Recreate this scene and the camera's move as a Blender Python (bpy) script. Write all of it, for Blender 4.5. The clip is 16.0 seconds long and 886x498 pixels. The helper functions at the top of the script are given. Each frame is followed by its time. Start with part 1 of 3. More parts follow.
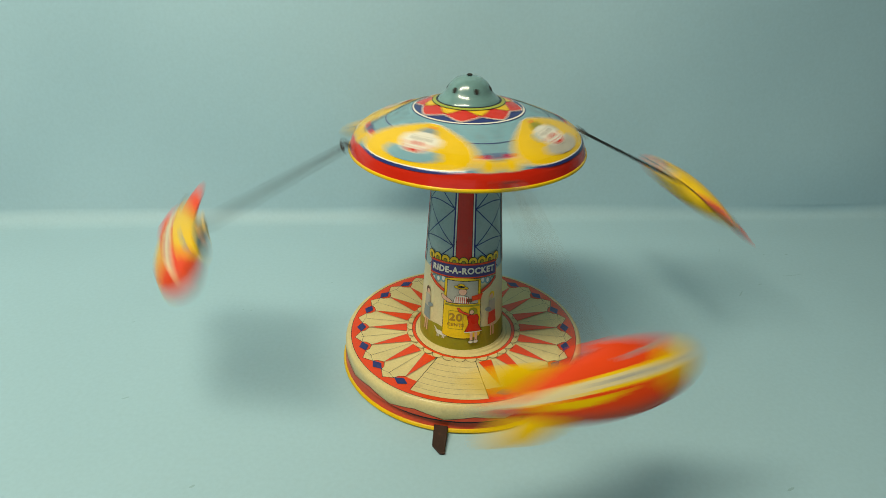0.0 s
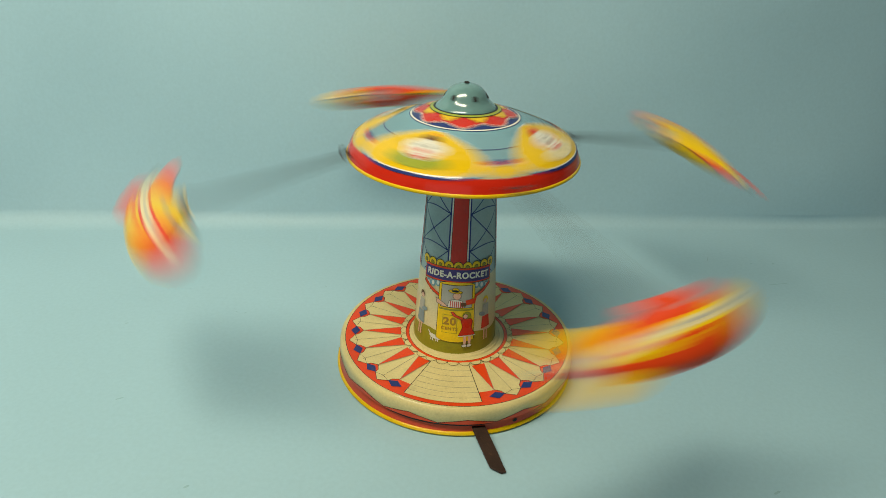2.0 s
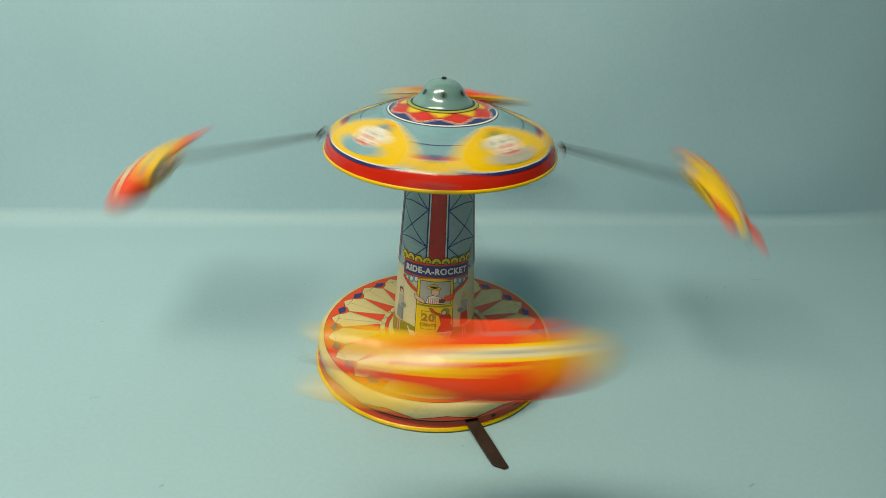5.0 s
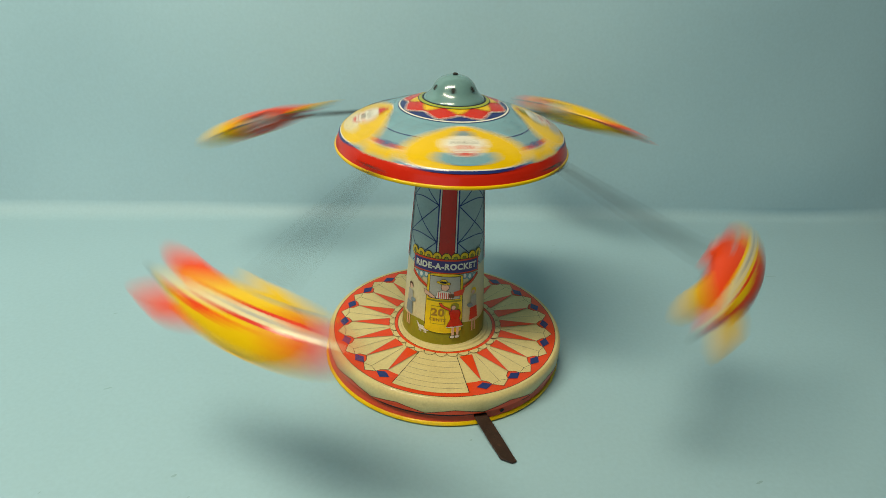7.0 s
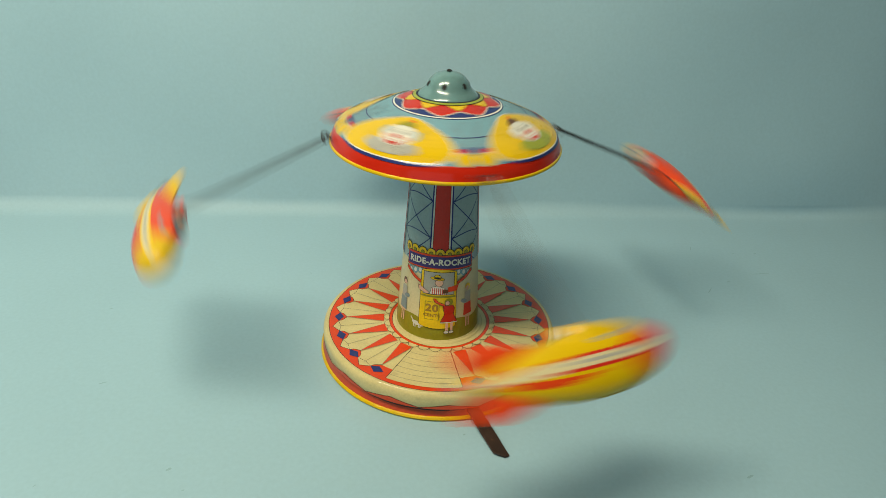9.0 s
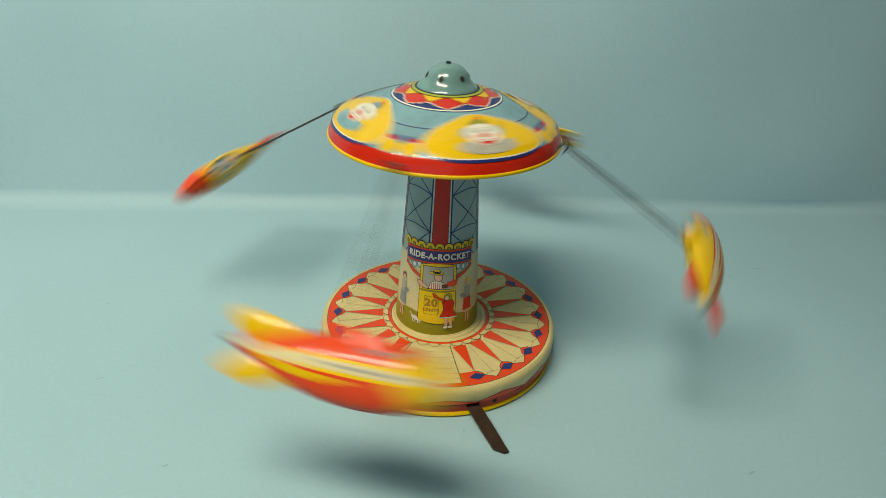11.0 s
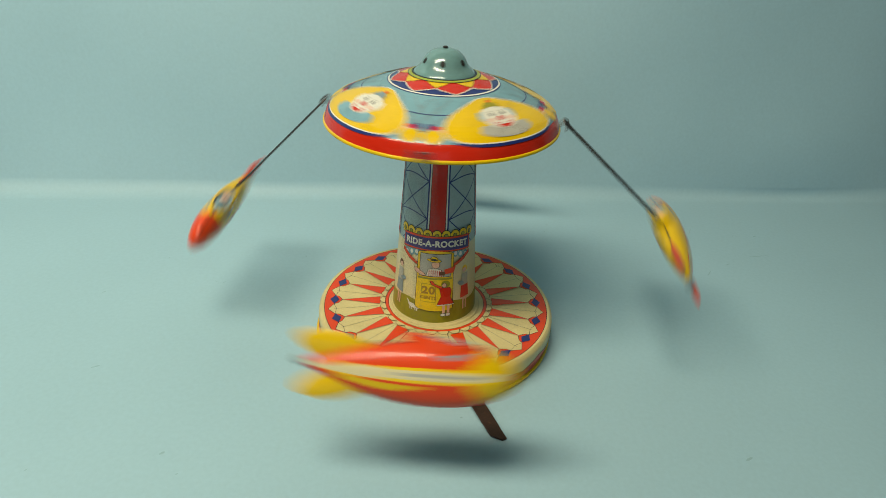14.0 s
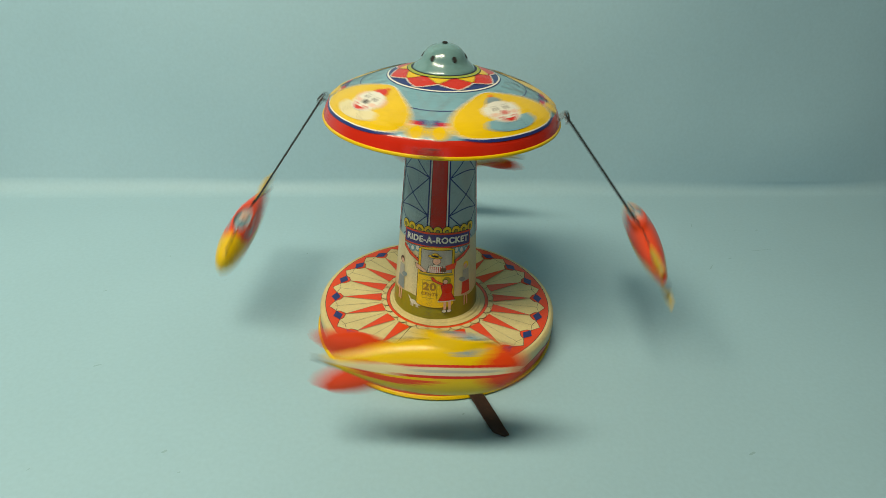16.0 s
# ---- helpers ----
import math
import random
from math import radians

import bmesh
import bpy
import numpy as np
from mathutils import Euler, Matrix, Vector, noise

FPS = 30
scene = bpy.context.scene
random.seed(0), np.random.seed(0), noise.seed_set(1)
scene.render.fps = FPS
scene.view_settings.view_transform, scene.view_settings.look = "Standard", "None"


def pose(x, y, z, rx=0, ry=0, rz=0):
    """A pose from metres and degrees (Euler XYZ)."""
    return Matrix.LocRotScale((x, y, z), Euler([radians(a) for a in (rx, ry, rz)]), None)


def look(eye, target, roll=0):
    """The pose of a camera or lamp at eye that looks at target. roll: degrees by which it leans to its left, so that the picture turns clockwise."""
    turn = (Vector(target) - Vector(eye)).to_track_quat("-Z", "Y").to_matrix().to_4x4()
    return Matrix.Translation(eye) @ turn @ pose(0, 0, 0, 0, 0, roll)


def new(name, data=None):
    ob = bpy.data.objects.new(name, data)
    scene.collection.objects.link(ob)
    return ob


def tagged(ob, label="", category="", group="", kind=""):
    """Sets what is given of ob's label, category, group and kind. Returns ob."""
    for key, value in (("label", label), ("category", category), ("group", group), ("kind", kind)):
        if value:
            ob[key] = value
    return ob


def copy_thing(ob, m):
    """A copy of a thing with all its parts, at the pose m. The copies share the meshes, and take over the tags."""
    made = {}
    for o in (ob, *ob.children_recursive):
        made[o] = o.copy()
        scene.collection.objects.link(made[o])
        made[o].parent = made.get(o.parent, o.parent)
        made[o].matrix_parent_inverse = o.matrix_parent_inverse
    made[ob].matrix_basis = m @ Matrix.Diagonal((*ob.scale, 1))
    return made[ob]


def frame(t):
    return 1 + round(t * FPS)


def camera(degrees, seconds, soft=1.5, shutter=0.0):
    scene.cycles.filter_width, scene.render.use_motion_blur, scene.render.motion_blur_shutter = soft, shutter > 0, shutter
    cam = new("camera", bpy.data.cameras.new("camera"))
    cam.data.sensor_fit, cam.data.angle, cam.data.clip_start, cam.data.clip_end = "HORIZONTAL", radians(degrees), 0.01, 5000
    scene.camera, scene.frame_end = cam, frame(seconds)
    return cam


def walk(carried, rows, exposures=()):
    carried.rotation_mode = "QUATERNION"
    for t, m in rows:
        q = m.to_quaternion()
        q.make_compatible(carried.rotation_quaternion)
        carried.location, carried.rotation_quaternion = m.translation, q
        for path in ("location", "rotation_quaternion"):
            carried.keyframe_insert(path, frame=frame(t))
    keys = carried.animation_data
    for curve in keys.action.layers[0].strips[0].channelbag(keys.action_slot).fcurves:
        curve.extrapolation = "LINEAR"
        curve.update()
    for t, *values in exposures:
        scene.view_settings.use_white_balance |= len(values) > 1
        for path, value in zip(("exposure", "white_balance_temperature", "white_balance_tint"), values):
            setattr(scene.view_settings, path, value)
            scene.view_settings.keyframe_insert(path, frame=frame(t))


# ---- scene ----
# ---------------------------------------------------------------- camera
# seconds, eye, tilt up from straight down, lean, heading
PATH = [
    (0.0, -0.0014, -0.4223, 0.3209, 61.65, 1.20, 1.83),
    (0.5, -0.0041, -0.4301, 0.3237, 62.21, 1.49, 1.35),
    (1.0, -0.0027, -0.4333, 0.3231, 62.46, 2.17, 1.76),
    (1.5, -0.0037, -0.4313, 0.3229, 62.30, 2.24, 1.30),
    (2.0, -0.0059, -0.4286, 0.3221, 62.30, 2.41, 0.70),
    (2.5, -0.0045, -0.4278, 0.3227, 62.27, 2.80, 0.46),
    (3.0, -0.0032, -0.4275, 0.3230, 62.25, 2.98, 0.24),
    (3.5, -0.0023, -0.4277, 0.3216, 62.18, 2.96, -0.11),
    (4.0, -0.0014, -0.4281, 0.3208, 62.20, 2.92, -0.82),
    (6.5, -0.0006, -0.4289, 0.3218, 61.89, 2.89, -0.20),
    (7.0, -0.0015, -0.4300, 0.3226, 61.62, 2.92, 0.10),
    (7.5, -0.0021, -0.4310, 0.3222, 61.64, 3.06, -0.35),
    (8.0, -0.0000, -0.4307, 0.3222, 61.81, 3.09, -0.54),
    (8.5, 0.0003, -0.4321, 0.3221, 61.68, 3.18, -0.26),
    (9.0, 0.0015, -0.4329, 0.3227, 61.44, 3.14, -0.10),
    (11.5, 0.0023, -0.4283, 0.3199, 60.85, 3.12, -0.10),
    (12.0, 0.0017, -0.4285, 0.3194, 60.77, 3.03, -0.26),
    (12.5, 0.0019, -0.4277, 0.3187, 60.71, 3.05, -0.25),
    (13.0, 0.0023, -0.4281, 0.3184, 60.52, 3.16, -0.30),
    (13.5, 0.0024, -0.4283, 0.3176, 60.36, 3.18, -0.31),
    (14.0, 0.0027, -0.4282, 0.3164, 60.22, 3.19, -0.38),
    (14.5, 0.0036, -0.4270, 0.3159, 60.10, 2.95, -0.34),
    (15.0, 0.0037, -0.4275, 0.3157, 60.00, 2.81, -0.32),
    (15.5, 0.0029, -0.4272, 0.3162, 59.84, 2.58, -0.36),
    (16.0, 0.0031, -0.4272, 0.3160, 59.87, 2.70, -0.25),
]
cam = camera(68.6, 16.0, soft=0.6, shutter=0.42)
walk(cam, [(t, pose(x, y, z, rx, 0, rz) @ pose(0, 0, 0, 0, 0, lean)) for t, x, y, z, rx, lean, rz in PATH],
     exposures=[(0.0, 0.0), (16.0, 0.0)])

# ---------------------------------------------------------------- light
world = bpy.data.worlds.new("room_air")
scene.world = world
world.use_nodes = True
world.node_tree.nodes["Background"].inputs[0].default_value = (0.62, 0.72, 0.78, 1)
world.node_tree.nodes["Background"].inputs[1].default_value = 0.10


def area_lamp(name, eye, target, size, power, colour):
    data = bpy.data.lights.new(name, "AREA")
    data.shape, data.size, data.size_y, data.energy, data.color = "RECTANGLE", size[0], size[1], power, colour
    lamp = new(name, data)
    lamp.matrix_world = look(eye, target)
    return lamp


area_lamp("ceiling_lamp", (-0.46, -0.46, 1.16), (-0.42, 0.36, 0.12), (0.90, 0.22), 19.2, (1.0, 0.90, 0.66))
# Added fill with no known source: cools and lifts the upright paper.
area_lamp("added_cool_fill", (-0.60, -2.38, 0.55), (-0.60, 0.2, 0.20), (1.9, 1.3), 4.5, (0.60, 0.85, 1.0))

# ---------------------------------------------------------------- materials


def material(name, colour, rough=0.45, metal=0.0, coat=0.0, vary=0.12, scale=60.0, bump=0.0, fine=900.0, dirt=None, dirt_amount=0.0, gloss=0.5):
    m = bpy.data.materials.new(name)
    m.use_nodes = True
    t = m.node_tree
    p = t.nodes["Principled BSDF"]
    p.inputs["Roughness"].default_value, p.inputs["Metallic"].default_value = rough, metal
    p.inputs["Coat Weight"].default_value, p.inputs["Coat Roughness"].default_value = coat, 0.07
    p.inputs["Specular IOR Level"].default_value = gloss
    co = t.nodes.new("ShaderNodeTexCoord")
    n1, n2 = t.nodes.new("ShaderNodeTexNoise"), t.nodes.new("ShaderNodeTexNoise")
    for n, s, dt in ((n1, scale, 3.0), (n2, fine, 4.0)):
        n.inputs["Scale"].default_value, n.inputs["Detail"].default_value = s, dt
        t.links.new(co.outputs["Object"], n.inputs["Vector"])
    add = t.nodes.new("ShaderNodeMath")
    add.operation = "ADD"
    t.links.new(n1.outputs["Fac"], add.inputs[0])
    t.links.new(n2.outputs["Fac"], add.inputs[1])
    ramp = t.nodes.new("ShaderNodeMapRange")
    ramp.inputs["From Min"].default_value, ramp.inputs["From Max"].default_value = 0.6, 1.4
    ramp.inputs["To Min"].default_value, ramp.inputs["To Max"].default_value = 1 - vary, 1 + vary * 0.5
    t.links.new(add.outputs[0], ramp.inputs["Value"])
    mul = t.nodes.new("ShaderNodeMix")
    mul.data_type, mul.blend_type = "RGBA", "MULTIPLY"
    mul.inputs["Factor"].default_value = 1.0
    mul.inputs["A"].default_value = (*colour, 1)
    t.links.new(ramp.outputs[0], mul.inputs["B"])
    out = mul.outputs["Result"]
    if dirt:
        n3 = t.nodes.new("ShaderNodeTexNoise")
        n3.inputs["Scale"].default_value, n3.inputs["Detail"].default_value = scale * 2.7, 8.0
        t.links.new(co.outputs["Object"], n3.inputs["Vector"])
        cut = t.nodes.new("ShaderNodeMapRange")
        cut.inputs["From Min"].default_value, cut.inputs["From Max"].default_value = 0.60, 0.72
        cut.inputs["To Max"].default_value = dirt_amount
        t.links.new(n3.outputs["Fac"], cut.inputs["Value"])
        mix = t.nodes.new("ShaderNodeMix")
        mix.data_type = "RGBA"
        mix.inputs["B"].default_value = (*dirt, 1)
        t.links.new(cut.outputs[0], mix.inputs["Factor"])
        t.links.new(out, mix.inputs["A"])
        out = mix.outputs["Result"]
    t.links.new(out, p.inputs["Base Color"])
    rr = t.nodes.new("ShaderNodeMapRange")
    rr.inputs["From Min"].default_value, rr.inputs["From Max"].default_value = 0.3, 0.7
    rr.inputs["To Min"].default_value, rr.inputs["To Max"].default_value = max(0.05, rough - 0.07), rough + 0.07
    t.links.new(n1.outputs["Fac"], rr.inputs["Value"])
    t.links.new(rr.outputs[0], p.inputs["Roughness"])
    if bump:
        b = t.nodes.new("ShaderNodeBump")
        b.inputs["Strength"].default_value, b.inputs["Distance"].default_value = bump, 0.0004
        t.links.new(n2.outputs["Fac"], b.inputs["Height"])
        t.links.new(b.outputs[0], p.inputs["Normal"])
    return m


def tin(name, colour, rough=0.3):
    return material(name, colour, rough + 0.04, 0.0, 0.32, 0.16, 45.0, 0.05, 700.0, (0.16, 0.11, 0.06), 0.14, 0.18)


CREAM = tin("cream_lithographed_tin", (0.63, 0.53, 0.25), 0.36)
ORANGE = tin("orange_red_lithographed_tin", (0.70, 0.056, 0.008), 0.34)
SALMON = tin("faded_red_lithographed_tin", (0.60, 0.062, 0.018), 0.34)
NAVY = tin("navy_blue_lithographed_tin", (0.018, 0.032, 0.16), 0.34)
INK = tin("black_ink_lithographed_tin", (0.012, 0.012, 0.014), 0.36)
FADED = tin("grey_ink_lithographed_tin", (0.27, 0.25, 0.17), 0.38)
YELLOW = tin("yellow_lithographed_tin", (0.70, 0.455, 0.002), 0.26)
GOLD = tin("golden_lithographed_tin", (0.80, 0.53, 0.008), 0.32)
RED = tin("red_lithographed_tin", (0.54, 0.020, 0.006), 0.24)
DARKRED = tin("dark_red_lithographed_tin", (0.58, 0.024, 0.012), 0.38)
SKYBLUE = tin("sky_blue_lithographed_tin", (0.175, 0.34, 0.41), 0.26)
STEELBLUE = tin("grey_blue_lithographed_tin", (0.32, 0.43, 0.44), 0.34)
WHITE = tin("white_lithographed_tin", (0.70, 0.68, 0.60), 0.32)
PINK = tin("flesh_pink_lithographed_tin", (0.72, 0.42, 0.30), 0.34)
OLIVE = tin("olive_green_lithographed_tin", (0.27, 0.25, 0.014), 0.34)
GREEN = tin("grass_green_lithographed_tin", (0.30, 0.34, 0.03), 0.32)
PURPLE = tin("violet_blue_lithographed_tin", (0.05, 0.035, 0.17), 0.34)
GREY = tin("pale_grey_lithographed_tin", (0.40, 0.39, 0.34), 0.34)
IVORY = tin("ivory_lithographed_tin", (0.66, 0.58, 0.34), 0.34)
UMBER = tin("golden_brown_lithographed_tin", (0.36, 0.20, 0.02), 0.34)
BROWN = tin("brown_lithographed_tin", (0.12, 0.05, 0.02), 0.34)
BLUEGREY = tin("slate_blue_lithographed_tin", (0.20, 0.27, 0.30), 0.32)
DOME = material("grey_blue_painted_tin", (0.13, 0.25, 0.255), 0.20, 0.0, 0.5, 0.10, 60.0, 0.04, 600.0)
STEEL = material("dark_steel_wire", (0.10, 0.10, 0.10), 0.38, 0.9, 0.0, 0.3, 200.0, 0.2, 1500.0)
RAW = material("bare_tin_inside", (0.42, 0.41, 0.38), 0.42, 0.85, 0.0, 0.25, 80.0, 0.1, 700.0)
RUST = material("rusty_brown_steel", (0.045, 0.022, 0.014), 0.55, 0.35, 0.0, 0.5, 140.0, 0.6, 1200.0, (0.11, 0.045, 0.02), 0.6)
HOLE = material("black_hole", (0.01, 0.01, 0.01), 0.8)
PAPER = material("pale_blue_backdrop_paper", (0.323, 0.507, 0.600), 0.6, 0.0, 0.0, 0.07, 5.0, 0.0, 300.0)
SCUFF = material("grey_scuff", (0.262, 0.42, 0.48), 0.6)
# Walls and ceiling stay out of view; low tones limit their bounced light.
WALL = material("drab_wall_paint", (0.24, 0.23, 0.22), 0.8, 0.0, 0.0, 0.08, 2.0, 0.1, 60.0)
CEIL = material("dull_ceiling_paint", (0.50, 0.50, 0.48), 0.85, 0.0, 0.0, 0.05, 2.0, 0.1, 60.0)
BOARDS = material("brown_floor_boards", (0.22, 0.13, 0.07), 0.5, 0.0, 0.0, 0.3, 5.0, 0.2, 80.0)
WOOD = material("brown_table_wood", (0.25, 0.15, 0.08), 0.45, 0.0, 0.0, 0.3, 9.0, 0.2, 120.0)

# ---------------------------------------------------------------- mesh helpers


def part(name, bm, mats, parent=None, label="", smooth=True):
    """Links a bmesh as one mesh object under a thing or a part."""
    me = bpy.data.meshes.new(name)
    bm.normal_update()
    bm.to_mesh(me)
    bm.free()
    for m in mats if isinstance(mats, (list, tuple)) else [mats]:
        me.materials.append(m)
    if smooth:
        me.shade_smooth()
        me.set_sharp_from_angle(angle=radians(38))
    ob = new(name, me)
    ob.parent = parent
    if label:
        tagged(ob, label)
    return ob


def empty(name):
    ob = new(name)
    ob.empty_display_size = 0.02
    return ob


def lathe(bm, profile, n=96, mat=0, colour_of=None):
    """A surface of revolution round z from (r, z) pairs; colour_of(i) picks the material of band i."""
    rings = []
    for r, z in profile:
        if r < 1e-6:
            rings.append([bm.verts.new((0, 0, z))])
        else:
            rings.append([bm.verts.new((r * math.cos(2 * math.pi * k / n), r * math.sin(2 * math.pi * k / n), z)) for k in range(n)])
    for i, (a, b) in enumerate(zip(rings, rings[1:])):
        for k in range(n):
            q = [a[k % len(a)], a[(k + 1) % len(a)], b[(k + 1) % len(b)], b[k % len(b)]]
            q = list(dict.fromkeys(q))
            if len(q) > 2:
                f = bm.faces.new(q)
                f.material_index = colour_of(i) if colour_of else mat
    return rings


def tube(bm, points, radius, n=8, mat=0, closed=False):
    """A round wire along points."""
    pts = [Vector(p) for p in points]
    rings, side = [], None
    for i, p in enumerate(pts):
        a, b = pts[max(i - 1, 0)], pts[min(i + 1, len(pts) - 1)]
        d = (b - a).normalized()
        if side is None:
            side = d.orthogonal().normalized()
        side = (side - d * side.dot(d)).normalized()
        up = d.cross(side)
        rings.append([bm.verts.new(p + (side * math.cos(2 * math.pi * k / n) + up * math.sin(2 * math.pi * k / n)) * radius) for k in range(n)])
    for a, b in zip(rings, rings[1:]):
        for k in range(n):
            bm.faces.new((a[k], a[(k + 1) % n], b[(k + 1) % n], b[k])).material_index = mat
    for r in (rings[0][::-1], rings[-1]):
        bm.faces.new(r).material_index = mat


def box(bm, lo, hi, mat=0):
    v = [bm.verts.new((x, y, z)) for z in (lo[2], hi[2]) for y in (lo[1], hi[1]) for x in (lo[0], hi[0])]
    for f in ((0, 2, 3, 1), (4, 5, 7, 6), (0, 1, 5, 4), (1, 3, 7, 5), (3, 2, 6, 7), (2, 0, 4, 6)):
        bm.faces.new([v[i] for i in f]).material_index = mat


def oval(cx, cy, rx, ry, n=28, a0=0.0, a1=360.0, turn=0.0):
    c, s = math.cos(radians(turn)), math.sin(radians(turn))
    out = []
    full = abs(a1 - a0) >= 360
    for k in range(n if full else n + 1):
        a = radians(a0 + (a1 - a0) * k / n)
        x, y = rx * math.cos(a), ry * math.sin(a)
        out.append((cx + x * c - y * s, cy + x * s + y * c))
    return out


def rect(x0, y0, x1, y1):
    return [(x0, y0), (x1, y0), (x1, y1), (x0, y1)]


def stroke(points, w):
    """A line of width w along points, as quads."""
    out = []
    for (x0, y0), (x1, y1) in zip(points, points[1:]):
        d = math.hypot(x1 - x0, y1 - y0)
        if d < 1e-9:
            continue
        nx, ny, ex, ey = -(y1 - y0) / d * w / 2, (x1 - x0) / d * w / 2, (x1 - x0) / d * w * 0.3, (y1 - y0) / d * w * 0.3
        out.append([(x0 + nx - ex, y0 + ny - ey), (x0 - nx - ex, y0 - ny - ey), (x1 - nx + ex, y1 - ny + ey), (x1 + nx + ex, y1 + ny + ey)])
    return out


def ring_line(points, w):
    return stroke(list(points) + [points[0]], w)


LIFT = 0.00009


def printed(name, shapes, place, parent, step=None, label=""):
    """Thin printed shapes laid on a surface. shapes: (outline, material, layer) in flat coordinates; place(u, v, lift) gives the point."""
    mats, bm = [], bmesh.new()
    for outline, m, layer in shapes:
        if m not in mats:
            mats.append(m)
        tmp = bmesh.new()
        try:
            f = tmp.faces.new([tmp.verts.new((x, y, 0)) for x, y in outline])
        except ValueError:
            tmp.free()
            continue
        bmesh.ops.triangulate(tmp, faces=[f])
        if step:
            for axis in (0, 1):
                if not step[axis]:
                    continue
                vals = [p[axis] for p in outline]
                k = math.ceil(min(vals) / step[axis])
                while k * step[axis] < max(vals):
                    co, no = [0, 0, 0], [0, 0, 0]
                    co[axis], no[axis] = k * step[axis], 1
                    bmesh.ops.bisect_plane(tmp, geom=tmp.verts[:] + tmp.edges[:] + tmp.faces[:], plane_co=co, plane_no=no, dist=1e-7)
                    k += 1
        made = {v: bm.verts.new(place(v.co.x, v.co.y, LIFT * (layer + 1))) for v in tmp.verts}
        for f in tmp.faces:
            try:
                q = bm.faces.new([made[v] for v in f.verts])
                q.material_index = mats.index(m)
            except ValueError:
                pass
        tmp.free()
    return part(name, bm, mats, parent, label, smooth=False)


def letters(text, size, place, name, mat, parent, step=None, wide=1.0, label=""):
    """Text from the built-in font, centred at (0, 0), laid on a surface."""
    cu = bpy.data.curves.new(name, "FONT")
    cu.body, cu.size, cu.align_x, cu.align_y, cu.offset = text, size, "CENTER", "CENTER", size * 0.044
    cu.space_character = 1.12
    tmp = bpy.data.objects.new(name, cu)
    scene.collection.objects.link(tmp)
    me = bpy.data.meshes.new_from_object(tmp.evaluated_get(bpy.context.evaluated_depsgraph_get()))
    bpy.data.objects.remove(tmp)
    bm = bmesh.new()
    bm.from_mesh(me)
    bpy.data.meshes.remove(me)
    bmesh.ops.triangulate(bm, faces=bm.faces[:])
    for v in bm.verts:
        v.co.x *= wide
    if step:
        lo, hi = min(v.co.x for v in bm.verts), max(v.co.x for v in bm.verts)
        k = math.ceil(lo / step)
        while k * step < hi:
            bmesh.ops.bisect_plane(bm, geom=bm.verts[:] + bm.edges[:] + bm.faces[:], plane_co=(k * step, 0, 0), plane_no=(1, 0, 0), dist=1e-7)
            k += 1
    for v in bm.verts:
        v.co = place(v.co.x, v.co.y)
    return part(name, bm, mat, parent, label, smooth=False)


# ---------------------------------------------------------------- the setting
TURN = radians(6.3)          # the backdrop stands slightly askew
BACK = 0.247                 # distance of its fold behind the toy


def build_backdrop():
    """One sheet of paper: flat under the toy, bent up at the fold, straight up behind."""
    bm = bmesh.new()
    R = 0.018
    prof = [(-1.3, 0.0)] + [(-1.2 + 0.1 * k, 0.0) for k in range(1, 14)] + [(BACK - R - 0.02, 0.0)]
    prof += [(BACK - R + R * math.sin(a), R - R * math.cos(a)) for a in [radians(84 * k / 14) for k in range(15)]]
    y, z = prof[-1]
    for k in range(1, 16):
        prof.append((y + 0.105 * 0.07 * k, z + 0.07 * k))
    prof = [p for i, p in enumerate(prof) if i == 0 or p[0] > prof[i - 1][0] - 1e-6 or p[1] > prof[i - 1][1]]
    cols = [-1.1 + 2.2 * k / 60 for k in range(61)]
    grid = []
    for i, (yy, zz) in enumerate(prof):
        row = []
        for x in cols:
            wob = 0.0110 * noise.noise(Vector((x * 2.6 + zz * 1.5, yy * 2.0 + zz * 2.6, 0.4))) + 0.0042 * noise.noise(Vector((x * 6.0 - zz * 5.0, zz * 4.0, 2.1)))
            back = max(0.0, min(1.0, zz / 0.03))
            px, py = x, yy + wob * 2.2 * back
            row.append(bm.verts.new((px * math.cos(TURN) - py * math.sin(TURN), px * math.sin(TURN) + py * math.cos(TURN), zz)))
        grid.append(row)
    for a, b in zip(grid, grid[1:]):
        for k in range(60):
            bm.faces.new((a[k], a[k + 1], b[k + 1], b[k]))
    ob = part("backdrop", bm, PAPER)
    tagged(ob, "pale blue paper sweep bent up behind the toy", "backdrop", kind="structure")
    return ob


